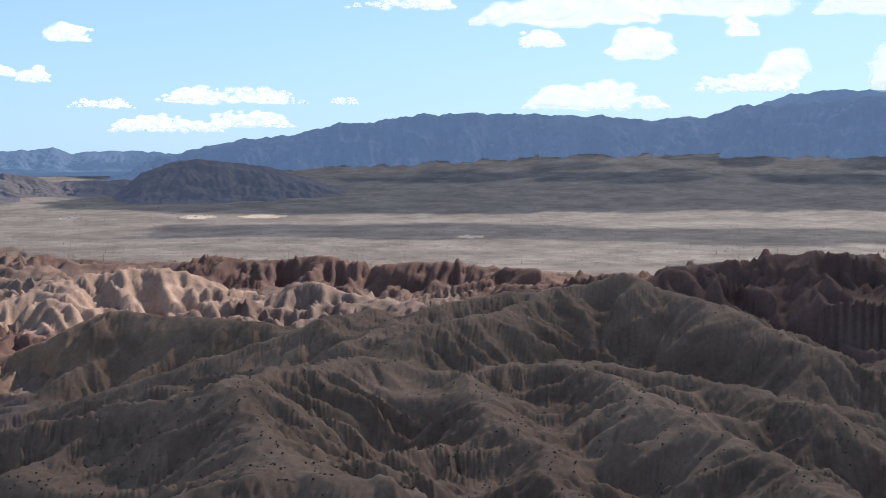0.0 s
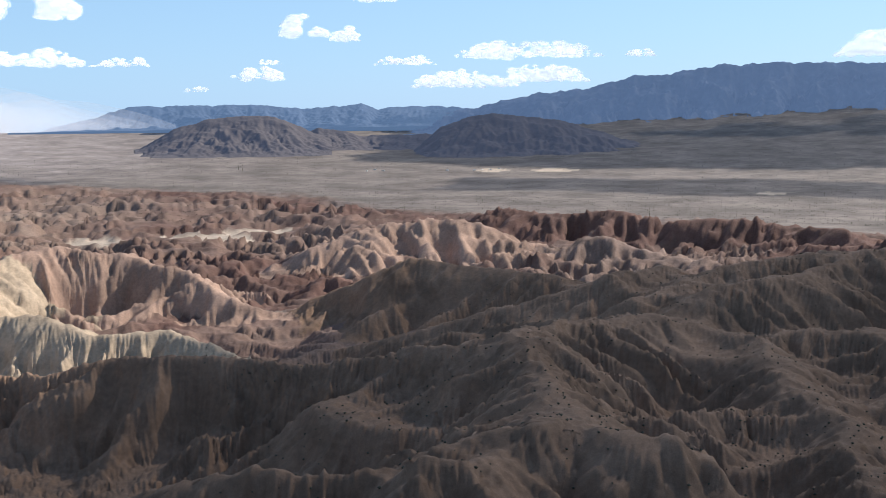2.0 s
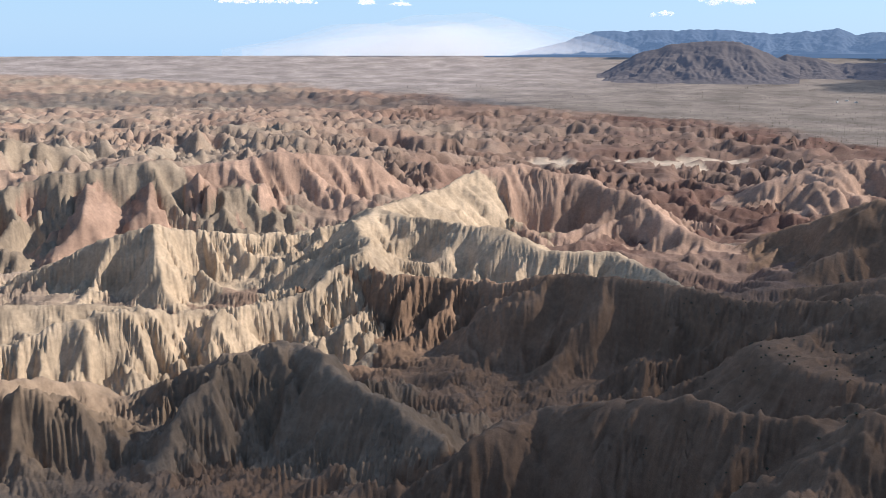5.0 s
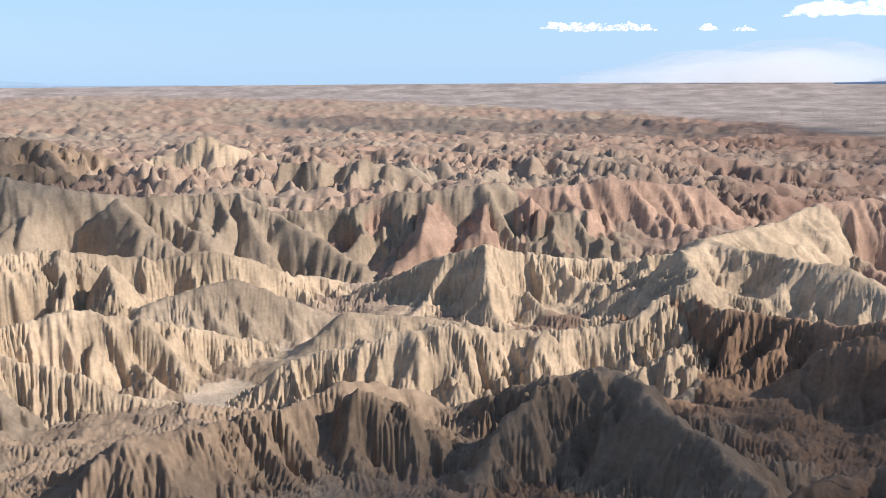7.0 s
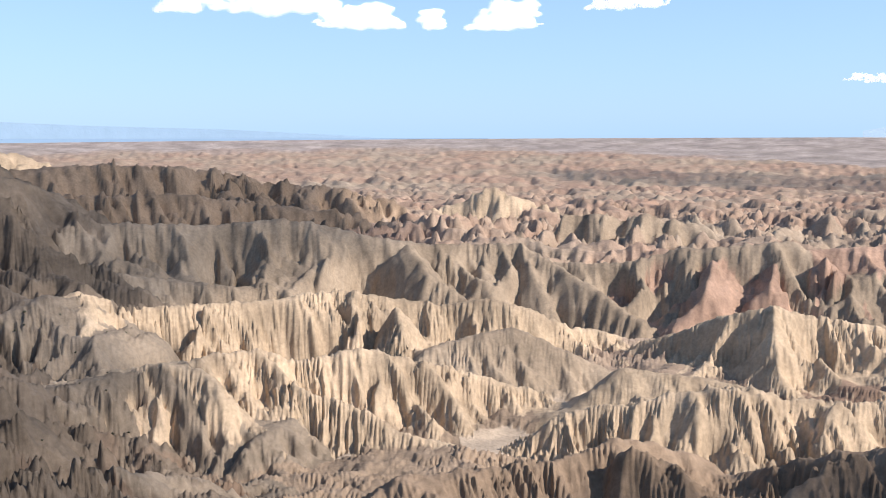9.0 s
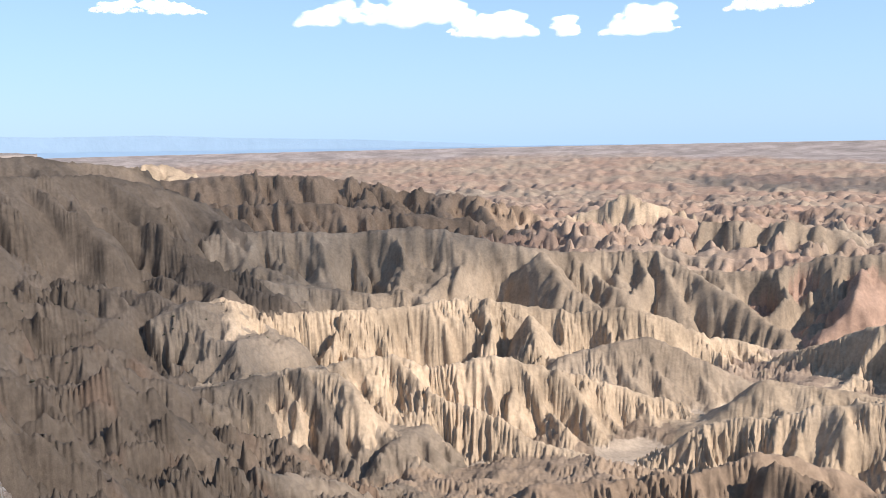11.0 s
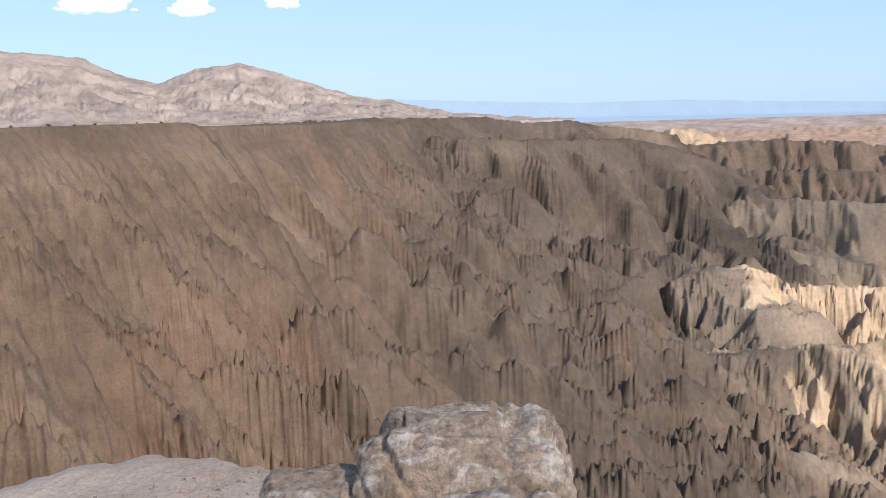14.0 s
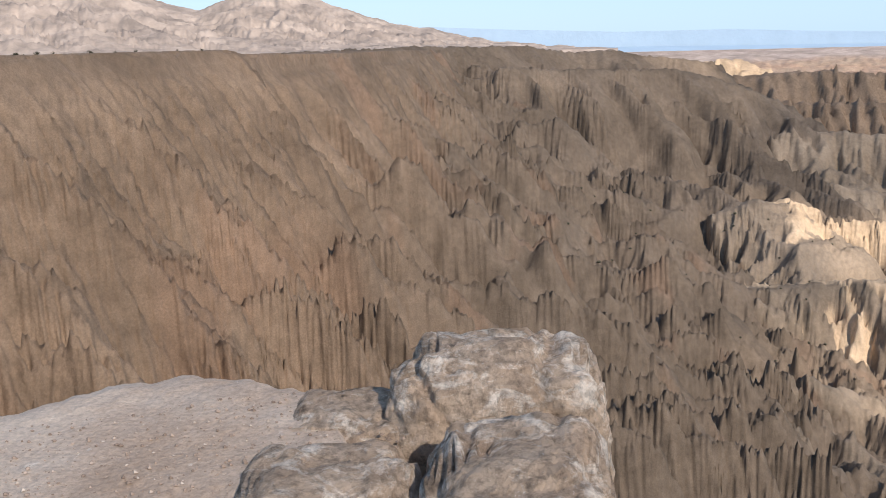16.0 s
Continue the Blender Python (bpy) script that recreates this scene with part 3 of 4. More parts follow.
FAR_LAND = carved(-3700, 900, -300, 3200, ((16.0, 0.30, 6), (8.0, 0.25, 4)), 40)
MID_LAND = carved(-920, 640, -240, 900, ((7.2, 0.22, 6), (3.6, 0.28, 5), (1.8, 0.40, 4)), 50)
NEAR_LAND = carved(-250, 30, -110, 90, ((0.7, 0.25, 6),), 60, MID_LAND)


def carve_height(x, y, z):
    """The carved height where a grid covers x, y, blended from grid to grid; else z."""
    for x0, y0, cell, h in (FAR_LAND, MID_LAND, NEAR_LAND):
        inside = np.minimum(np.minimum(x - x0, x0 + cell * (h.shape[0] - 1) - x), np.minimum(y - y0, y0 + cell * (h.shape[1] - 1) - y))
        share = np.clip(inside / (12 * cell) - 0.3, 0, 1)
        sel = np.nonzero(share > 0)
        z[sel] = z[sel] * (1 - share[sel]) + share[sel] * sample((x0, y0, cell, h), x[sel], y[sel])
    return z


def sheet(a0, a1, columns, radii):
    """A fan of land round the lookout, between two bearings."""
    a = np.radians(np.linspace(a0, a1, columns))
    rr, aa = np.meshgrid(radii, a, indexing="ij")
    x, y = -np.sin(aa) * rr, np.cos(aa) * rr
    z, col, kind, rain, crest = land(x, y)
    z = np.where(kind == 100, z, carve_height(x, y, z.copy()))
    z = weather(x, y, z, rr, a[1] - a[0], rain * np.clip(crest / 4, 0.35, 1), FAR_RAIN if radii[0] > 800 else WALL_RAIN if a0 > 70 and radii[-1] < 300 else RAIN)
    crumbly = (kind == 101) * np.interp(crest, [0, 10, 40, 80], [0, 1, 0.9, 0.35]) * np.clip(rr / 60, 0, 1)
    z = z + crumbly * (1.3 * fbm(x / 8, y / 8, 3) - 1.1 * np.abs(pn(x / 3.3, y / 3.3)) - 0.6 * np.abs(pn(x / 1.4 + 5, y / 1.4)))
    z = z + np.clip(rr / 60, 0, 1) * np.clip((1200 - rr) / 500, 0, 1) * 0.25 * fbm(x / 3.1, y / 3.1, 3)
    z[0] -= 5
    z[-1] -= 5 if radii[-1] < 4000 else 60
    nr, na = x.shape
    co = np.stack([x, y, z], -1).reshape(-1, 3).astype(np.float32)
    idx = np.arange(nr * na).reshape(nr, na)
    quads = np.stack([idx[:-1, :-1], idx[:-1, 1:], idx[1:, 1:], idx[1:, :-1]], -1).reshape(-1, 4)[:, ::-1]
    return co, quads, col.reshape(-1, 3), kind.reshape(-1)


def grid_mesh(name, co, quads, col, mat):
    used, inverse = np.unique(quads, return_inverse=True)
    me = bpy.data.meshes.new(name)
    me.vertices.add(len(used))
    me.vertices.foreach_set("co", co[used].ravel())
    me.loops.add(quads.size)
    me.loops.foreach_set("vertex_index", inverse.ravel().astype(np.int32))
    me.polygons.add(len(quads))
    me.polygons.foreach_set("loop_start", np.arange(0, quads.size, 4, dtype=np.int32))
    me.polygons.foreach_set("use_smooth", np.ones(len(quads), dtype=bool))
    at = me.attributes.new("strata", "FLOAT_COLOR", "POINT")
    at.data.foreach_set("color", np.concatenate([col[used], np.ones((len(used), 1))], 1).astype(np.float32).ravel())
    me.update(calc_edges=True)
    me.materials.append(mat)
    return new(name, me)


LANDFORMS = (
    ("pale cream clay ridge with a sharp winding crest", "ridge", ("crest_ridge", "bowl_arm")),
    ("cream clay ridge with deeply fluted sunlit flanks", "ridge", ("flute_ridge",)),
    ("fluted cream ridge with a pointed peak", "ridge", ("peak_ridge",)),
    ("smooth low mound of pale clay", "mound", ("mound",)),
    ("sunlit ivory badland ridge cut by steep gullies", "ridge", ("ivory_ridge",)),
    ("ivory clay ridge with a hollowed alcove above a wash", "ridge", ("ivory_front", "alcove_ridge", "alcove_left")),
    ("grey smooth clay mound beside an ivory ridge", "mound", ("gray_mound",)),
    ("shaded dun ridge with fluted sides beneath the cliff", "ridge", ("shade_front",)),
    ("low shaded dun ridge above a dry gully", "ridge", ("shade_low", "shade_mid")),
    ("dun spur of the cliff running into an ivory ridge", "ridge", ("shade_high", "shade_far")),
    ("long grey fluted ridge in cloud shadow", "ridge", ("gray_ridge",)),
    ("low grey gullied ridge in cloud shadow", "ridge", ("gray_low",)),
    ("grey-green gullied hills along the plateau rim", "hill", ("gray_mid", "rim_hills")),
    ("reddish clay ridge with broad worn spurs", "ridge", ("red_ridge",)),
    ("shaded brown rounded hills beyond the grey ridge", "hill", ("brown_hills", "brown_mid")),
    ("red-brown fluted hillside above a deep gully", "slope", ("red_flank",)),
    ("small pale pinnacle above the red badlands", "ridge", ("pinnacle",)),
    ("two grey knobs among the red badlands", "hill", ("knobs",)),
    ("cream bluff catching the sun far off", "bluff", ("cream_bluff",)),
    ("dark brown eroded ridge close below the lookout", "ridge", ("near_ridge_a",)),
    ("shaded brown ridge with fluted front", "ridge", ("near_ridge_b",)),
    ("dark shaded ridge with steep furrowed face", "ridge", ("bowl_rim", "dark_crest")),
    ("dark ridge with sparse scrub behind a gully", "ridge", ("ridge_a",)),
    ("gentle brown slope dotted with scrub", "slope", ("slope_b",)),
    ("highest dark brown peak with gullied spurs", "hill", ("big_peak", "peak_spur")),
    ("dark spur with pale weathered crest below the lookout", "ridge", ("dark_spur", "foot_a", "near_under")),
    ("dark brown spur running down from a saddle", "ridge", ("dark_saddle", "spur_c")),
    ("long dark spur with shallow gullies", "ridge", ("spur_d",)),
    ("shaded brown spur beneath the high peak", "ridge", ("spur_e",)),
    ("deep red badland ridge at the edge of the plain", "ridge", ("far_right",)),
    ("dark red band of badlands before the plain", "ridge", ("red_band",)),
    ("red striped badland ridge", "ridge", ("red_mid",)),
    ("pale triangular clay peak among red hills", "ridge", ("tri_ridge",)))
pieces = [sheet(79.8, 133, 620, rings(5, 231, (40, 0.02), (80, 0.008), (300, 0.0052))),
          sheet(-43, 80, 880, rings(5, 231, (150, 0.06), (300, 0.006))),
          sheet(-40, 131, 3000, rings(226, 625, (700, 0.0047))),
          sheet(-40, 131, 2000, rings(615, 885, (900, 0.0058))),
          sheet(-43, 133, 1500, rings(875, 4900, (1300, 0.0052), (2200, 0.010), (5000, 0.014)))]
starts = np.cumsum([0] + [len(p[0]) for p in pieces])
co, col = np.concatenate([p[0] for p in pieces]), np.concatenate([p[2] for p in pieces])
quads = np.concatenate([p[1] + n for p, n in zip(pieces, starts)])
kinds = np.concatenate([p[3] for p in pieces])[quads[:, 0]]
GROUND_CO, GROUND_KIND = co, np.concatenate([p[3] for p in pieces])
taken = np.zeros(len(quads), bool)
order = list(CRESTS)


def main_body(pick):
    """Of the quads picked, those that hang together in the largest piece."""
    used, q = np.unique(quads[pick], return_inverse=True)
    q = q.reshape(-1, 4)
    body = np.arange(len(used))
    one, other = q[:, :3].ravel(), q[:, 1:].ravel()
    while True:
        p, o = body[one], body[other]
        apart = p != o
        if not apart.any():
            break
        one, other, p, o = one[apart], other[apart], p[apart], o[apart]
        np.minimum.at(body, np.maximum(p, o), np.minimum(p, o))
        while True:
            root = body[body]
            if (root == body).all():
                break
            body = root
    piece = body[q[:, 0]]
    out = pick.copy()
    out[pick] = piece == np.bincount(piece).argmax()
    return out


for label, category, names in LANDFORMS:
    pick = np.isin(kinds, [k for k, n in enumerate(order) if n.partition("_spur_")[0] in names])
    pick = main_body(pick)
    taken |= pick
    tagged(grid_mesh(category.replace(" ", "_"), co, quads[pick], col, CLAY), label, category, "landforms of the badlands")
pick = main_body(kinds == 101)
taken |= pick
tagged(grid_mesh("cliff", co, quads[pick], col, CLAY), "brown gullied clay cliff dropping from the plateau rim", "cliff")
# under the ridges the ground goes on as one sheet
deep_co, deep_quads, deep_col, _ = sheet(-43, 133, 260, rings(150, 1300, (1400, 0.02)))
deep_co[:, 2] -= 16
ground = grid_mesh("ground", np.concatenate([co, deep_co]), np.concatenate([quads[~taken], deep_quads + len(co)]), np.concatenate([col, deep_col]), CLAY)
tagged(ground, "pale eroded badlands and desert plain reaching the horizon", "ground", kind="structure")
back_co, back_quads, back_col, _ = sheet(133, 317, 90, np.geomspace(5, 4900, 90))
back = grid_mesh("ground_behind", back_co, back_quads, back_col, CLAY)
tagged(back, "dusty tan plateau behind the lookout", "ground", kind="structure")


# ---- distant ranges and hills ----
# haze: colour of the air in front, added to the surface as emission
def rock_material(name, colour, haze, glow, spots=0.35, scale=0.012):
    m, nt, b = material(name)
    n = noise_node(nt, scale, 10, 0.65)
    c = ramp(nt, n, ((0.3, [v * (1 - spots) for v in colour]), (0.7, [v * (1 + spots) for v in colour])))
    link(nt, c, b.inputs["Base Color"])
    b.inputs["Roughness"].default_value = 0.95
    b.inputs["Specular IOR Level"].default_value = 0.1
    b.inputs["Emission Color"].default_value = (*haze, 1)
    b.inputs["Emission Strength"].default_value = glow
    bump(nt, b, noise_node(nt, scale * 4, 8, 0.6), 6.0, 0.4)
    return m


# the blue of distant air is put into these base colours and their glow
HAZED_ROCK = rock_material("far_hazed_rock", (0.075, 0.085, 0.105), (0.30, 0.48, 0.85), 0.26, 0.2)
FARTHEST_HAZED_ROCK = rock_material("farthest_hazed_rock", (0.05, 0.065, 0.095), (0.33, 0.54, 0.90), 0.29, 0.2)
# brown hill rock, with a faint blue glow standing in for haze
HAZED_DARK_ROCK = rock_material("hazed_dark_rock", (0.12, 0.098, 0.085), (0.32, 0.42, 0.75), 0.09, 0.2)
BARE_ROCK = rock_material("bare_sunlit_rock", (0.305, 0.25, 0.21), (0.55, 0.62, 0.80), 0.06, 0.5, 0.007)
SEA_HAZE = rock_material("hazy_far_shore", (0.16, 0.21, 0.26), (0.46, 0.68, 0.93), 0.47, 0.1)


def landform(name, profile, front, crest, foot, mat, label, category, rough=0.25, seed=0.0, cell=130.0):
    """A hill or range along bearings: profile of (bearing, elevation) in degrees, ranges of foot and crest, elevation of the foot."""
    az0, az1 = profile[0][0], profile[-1][0]
    na, nv = max(60, int(abs(az1 - az0) * 16)), 90
    a = np.linspace(az0, az1, na)
    order = np.argsort([p[0] for p in profile])
    pa, pe = np.array([profile[k][0] for k in order]), np.array([profile[k][1] for k in order])
    top = np.interp(a, pa, pe)
    top = top + 0.3 * rough * pn(a * 1.1 + seed, 0 * a) + 0.14 * rough * pn(a * 3.3 + seed, 0 * a)
    low = np.interp(a, [min(az0, az1), max(az0, az1)], foot[::-1] if az0 > az1 else foot)
    v = np.linspace(0, 1.25, nv)
    aa, vv = np.meshgrid(np.radians(a), v)
    r = front + (crest - front) * vv
    x, y = -np.sin(aa) * r, np.cos(aa) * r
    zt, zl = 1.6 + crest * np.tan(np.radians(top)), 1.6 + front * np.tan(np.radians(low))
    rise = np.where(vv <= 1, vv ** 1.35, 1 - (vv - 1) * 2.0)
    gul = sharp(x / cell + seed, y / cell + 3 * seed, 5) - 0.5
    z = zl + (zt - zl) * np.clip(rise + 0.6 * rough * gul * np.sin(np.clip(vv, 0, 1) * np.pi) ** 0.8, -0.1, 1.0)
    flip = 1 if az1 > az0 else -1
    cut = ((cell, rough * 0.22, -0.4), (cell * 0.42, rough * 0.30, -0.2), (cell * 0.18, rough * 0.35, 0))
    f = [v[:, ::flip] for v in (x, y, z, r, np.sin(np.clip(vv, 0, 1) * np.pi) ** 0.7)]
    z = weather(f[0], f[1], f[2], f[3], np.radians(abs(a[1] - a[0])), f[4], cut, 0)[:, ::flip]
    z = np.where(vv == 0, z - 50, z)
    idx = np.arange(nv * na).reshape(nv, na)
    q = np.stack([idx[:-1, :-1], idx[:-1, 1:], idx[1:, 1:], idx[1:, :-1]], -1).reshape(-1, 4)
    if az0 < az1:
        q = q[:, ::-1]
    co = np.stack([x, y, z], -1).reshape(-1, 3)
    ob = grid_mesh(name, co.astype(np.float32), q, np.full((len(co), 3), 0.3), mat)
    return tagged(ob, label, category, kind="structure" if category == "backdrop" else "")


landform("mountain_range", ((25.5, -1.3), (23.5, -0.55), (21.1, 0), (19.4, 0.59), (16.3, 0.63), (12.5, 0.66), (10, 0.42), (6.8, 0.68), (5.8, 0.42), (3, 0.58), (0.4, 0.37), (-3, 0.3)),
         4500, 4840, (-0.75, -0.55), FARTHEST_HAZED_ROCK, "hazy pale blue desert mountain range on the horizon", "mountain", 0.3, 2.0, 160)
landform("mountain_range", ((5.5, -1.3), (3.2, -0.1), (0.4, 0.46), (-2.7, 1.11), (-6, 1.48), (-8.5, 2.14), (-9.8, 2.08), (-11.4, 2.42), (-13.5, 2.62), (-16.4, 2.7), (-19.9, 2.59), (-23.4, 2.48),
         (-26.2, 2.24), (-27.7, 2.41), (-28.9, 2.4), (-31.2, 3.1), (-32.4, 2.99), (-35, 3.18), (-38, 3.45), (-43, 3.6)), 4200, 4760, (-1.1, -0.6), HAZED_ROCK,
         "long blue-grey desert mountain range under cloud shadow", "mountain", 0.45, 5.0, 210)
landform("mountain_range", ((-30, 2.6), (-32.1, 3.17), (-33.2, 3.51), (-35, 3.71), (-36.6, 3.66), (-38, 3.69), (-43, 3.8)), 4765, 4880, (2.0, 2.0), FARTHEST_HAZED_ROCK,
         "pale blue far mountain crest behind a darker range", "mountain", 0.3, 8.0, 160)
landform("hill", ((19.2, -1.75), (18.6, -1.5), (17.3, -0.73), (15.4, -0.13), (13.2, 0.07), (11.6, 0), (10, -0.65), (8.5, -1.3)), 3230, 3640, (-2.3, -2.3), HAZED_DARK_ROCK,
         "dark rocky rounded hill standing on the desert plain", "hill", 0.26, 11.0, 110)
landform("hill", ((11, -1.5), (10.3, -1.13), (9.2, -0.63), (7.8, -0.83), (6.8, -1.1), (3.6, -1.03), (1, -1.1)), 3480, 3760, (-2.0, -2.0), HAZED_DARK_ROCK,
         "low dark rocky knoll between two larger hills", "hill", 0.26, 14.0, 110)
landform("hill", ((4.6, -2.3), (4.0, -2.04), (2.4, -0.7), (1.1, -0.17), (-0.6, 0.12), (-2.7, -0.1), (-4.5, -0.32), (-6.5, -0.9), (-8.5, -1.5), (-9.5, -1.9)), 3060, 3480, (-2.6, -2.6), HAZED_DARK_ROCK,
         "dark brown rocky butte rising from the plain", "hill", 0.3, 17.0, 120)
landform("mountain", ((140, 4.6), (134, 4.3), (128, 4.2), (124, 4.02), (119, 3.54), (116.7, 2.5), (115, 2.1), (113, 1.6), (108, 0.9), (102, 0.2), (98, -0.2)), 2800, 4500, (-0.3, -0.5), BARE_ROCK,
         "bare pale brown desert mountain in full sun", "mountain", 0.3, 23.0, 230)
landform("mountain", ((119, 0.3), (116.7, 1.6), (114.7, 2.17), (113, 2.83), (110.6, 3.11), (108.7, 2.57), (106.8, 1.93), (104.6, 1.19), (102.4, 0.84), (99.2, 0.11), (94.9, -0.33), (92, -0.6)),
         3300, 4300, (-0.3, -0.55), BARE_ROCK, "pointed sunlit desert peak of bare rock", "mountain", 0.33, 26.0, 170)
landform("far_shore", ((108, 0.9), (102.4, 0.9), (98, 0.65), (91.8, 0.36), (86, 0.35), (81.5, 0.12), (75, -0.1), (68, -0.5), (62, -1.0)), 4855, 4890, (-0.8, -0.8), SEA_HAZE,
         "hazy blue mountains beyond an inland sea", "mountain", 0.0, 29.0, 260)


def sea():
    # the sea glows pale blue, air haze put into its material
    m = rock_material("hazed_water", (0.22, 0.31, 0.41), (0.46, 0.66, 0.92), 0.2, 0.05)
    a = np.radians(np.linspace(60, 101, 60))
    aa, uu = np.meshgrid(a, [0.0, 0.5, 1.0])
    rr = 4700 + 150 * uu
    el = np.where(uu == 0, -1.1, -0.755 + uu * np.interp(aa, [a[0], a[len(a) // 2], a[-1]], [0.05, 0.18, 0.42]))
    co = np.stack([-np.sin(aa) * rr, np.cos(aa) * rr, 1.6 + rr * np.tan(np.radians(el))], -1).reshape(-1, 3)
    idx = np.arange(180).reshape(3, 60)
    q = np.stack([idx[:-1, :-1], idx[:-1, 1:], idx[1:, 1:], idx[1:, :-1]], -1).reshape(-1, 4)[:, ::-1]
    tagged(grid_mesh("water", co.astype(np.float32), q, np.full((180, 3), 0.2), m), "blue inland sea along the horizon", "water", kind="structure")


sea()


# ---- the lookout: ledge and boulders ----
def streaks(nt, colour, scale, stretch, low, high, crust):
    """Lays ragged streaks of crust over a colour."""
    at, mapping, mix = nt.nodes.new("ShaderNodeTexCoord"), nt.nodes.new("ShaderNodeMapping"), nt.nodes.new("ShaderNodeMix")
    mapping.inputs["Scale"].default_value = stretch
    link(nt, at.outputs["Object"], mapping.inputs["Vector"])
    mix.data_type = "RGBA"
    link(nt, remap(nt, noise_node(nt, scale, 12, 0.72, mapping.outputs[0], 0.8), low, high, 0.0, 0.9), mix.inputs[0])
    link(nt, colour, mix.inputs[6])
    mix.inputs[7].default_value = (*crust, 1)
    return mix.outputs[2]


def pale_rock():
    m, nt, b = material("weathered_sandstone")
    n = noise_node(nt, 2.2, 12, 0.65, dist=0.4)
    c = ramp(nt, n, ((0.32, (0.44, 0.315, 0.225)), (0.5, (0.54, 0.41, 0.305)), (0.66, (0.62, 0.49, 0.38))))
    c = streaks(nt, c, 3.6, (1, 1, 2.2), 0.51, 0.60, (0.84, 0.75, 0.65))
    c = streaks(nt, c, 24.0, (1, 1, 1.6), 0.62, 0.68, (0.84, 0.76, 0.67))
    pit = remap(nt, noise_node(nt, 22, 6, 0.7), 0.34, 0.55, 0.5, 1.08)
    crust = remap(nt, noise_node(nt, 7, 8, 0.7), 0.4, 0.62, 0.85, 1.15)
    link(nt, mult(nt, mult(nt, c, pit), crust), b.inputs["Base Color"])
    b.inputs["Roughness"].default_value = 0.9
    b.inputs["Specular IOR Level"].default_value = 0.2
    bump(nt, b, noise_node(nt, 12, 12, 0.7), 0.06, 1.0)
    return m


def dust():
    m, nt, b = material("dusty_trodden_earth")
    n = noise_node(nt, 0.9, 10, 0.6)
    c = ramp(nt, n, ((0.36, (0.45, 0.325, 0.235)), (0.5, (0.545, 0.42, 0.325)), (0.62, (0.62, 0.51, 0.415))))
    c = streaks(nt, c, 5.0, (1, 2.2, 1), 0.62, 0.69, (0.82, 0.74, 0.65))
    c = streaks(nt, c, 30.0, (1, 1.5, 1), 0.66, 0.70, (0.82, 0.75, 0.67))
    pit = remap(nt, noise_node(nt, 40, 4, 0.7), 0.3, 0.62, 0.72, 1.1)
    link(nt, mult(nt, c, pit), b.inputs["Base Color"])
    b.inputs["Roughness"].default_value = 0.95
    bump(nt, b, noise_node(nt, 22, 8, 0.65), 0.02, 0.8)
    return m


ROCK, DUST = pale_rock(), dust()


def ledge():
    """The trodden lip that the camera stands on, rounded off at its edge."""
    az = [-70, 88, 92, 100, 107, 109, 111, 113, 117, 121, 126, 130, 140, 160, 290]
    rim = [1.0, 1.0, 2.6, 3.3, 3.9, 4.75, 4.95, 5.12, 5.3, 5.27, 5.05, 4.85, 4.9, 7, 7]
    a = np.concatenate([np.linspace(-70, 88, 30), np.linspace(88.5, 134, 230), np.linspace(135, 290, 40)])
    edge = np.interp(a, az, rim) + 0.06 * pn(a / 2.3, 0 * a) + 0.03 * pn(a / 0.8, 0 * a)
    u = np.concatenate([np.linspace(0.0, 0.9, 90), np.linspace(0.905, 1.0, 26), 1 + np.linspace(0.006, 0.10, 14)])
    uu, aa = np.meshgrid(u, np.radians(a), indexing="ij")
    r = uu * edge[None, :]
    x, y = -np.sin(aa) * r, np.cos(aa) * r
    z = 0.03 * fbm(x / 0.9, y / 0.9, 5) + 0.012 * fbm(x / 0.12, y / 0.12, 3) - 0.02
    over = np.clip(uu - 0.93, 0, 1)
    z = z - 9.0 * over ** 1.7 - np.where(uu > 1, 12 * (uu - 1), 0)
    n, k = x.shape
    idx = np.arange(n * k).reshape(n, k)
    q = np.stack([idx[:-1, :-1], idx[:-1, 1:], idx[1:, 1:], idx[1:, :-1]], -1).reshape(-1, 4)[:, ::-1]
    co = np.stack([x, y, z], -1).reshape(-1, 3).astype(np.float32)
    tagged(grid_mesh("ledge", co, q, np.full((len(co), 3), 0.3), DUST), "dusty trodden earth ledge at the cliff edge", "ledge", kind="structure")


ledge()


def boulder(name, centre, size, turn, seed, label, power=0.42, rough=0.12):
    """A squarish weathered block, pitted and cracked."""
    bm = bmesh.new()
    bmesh.ops.create_icosphere(bm, subdivisions=6, radius=1)
    n = len(bm.verts)
    p = np.array([v.co for v in bm.verts])
    p = np.sign(p) * np.abs(p) ** power
    q = p * np.array(size) + seed

    def fb(scale, octaves, off):
        return np.array([noise.fractal(Vector(c) * scale + Vector((off, 0, 0)), 0.9, 2.1, octaves) for c in q])
    big = fb(1.6, 3, 0)
    crack = np.array([noise.voronoi(Vector(c) * 1.8)[0][1] - noise.voronoi(Vector(c) * 1.8)[0][0] for c in q])
    fine = fb(7.0, 6, 30)
    push = 1 + rough * big - 0.06 * np.clip(1 - crack / 0.10, 0, 1) + 0.05 * fine
    p = p * push[:, None] * np.array(size)
    for v, c in zip(bm.verts, p):
        v.co = c
    me = bpy.data.meshes.new(name)
    bm.to_mesh(me)
    bm.free()
    me.polygons.foreach_set("use_smooth", np.ones(len(me.polygons), dtype=bool))
    me.materials.append(ROCK)
    ob = new(name, me)
    ob.matrix_world = pose(*centre, 0, 0, turn)
    return tagged(ob, label, "boulder", "boulders at the edge")


def stand(az, r):
    return -math.sin(radians(az)) * r, math.cos(radians(az)) * r


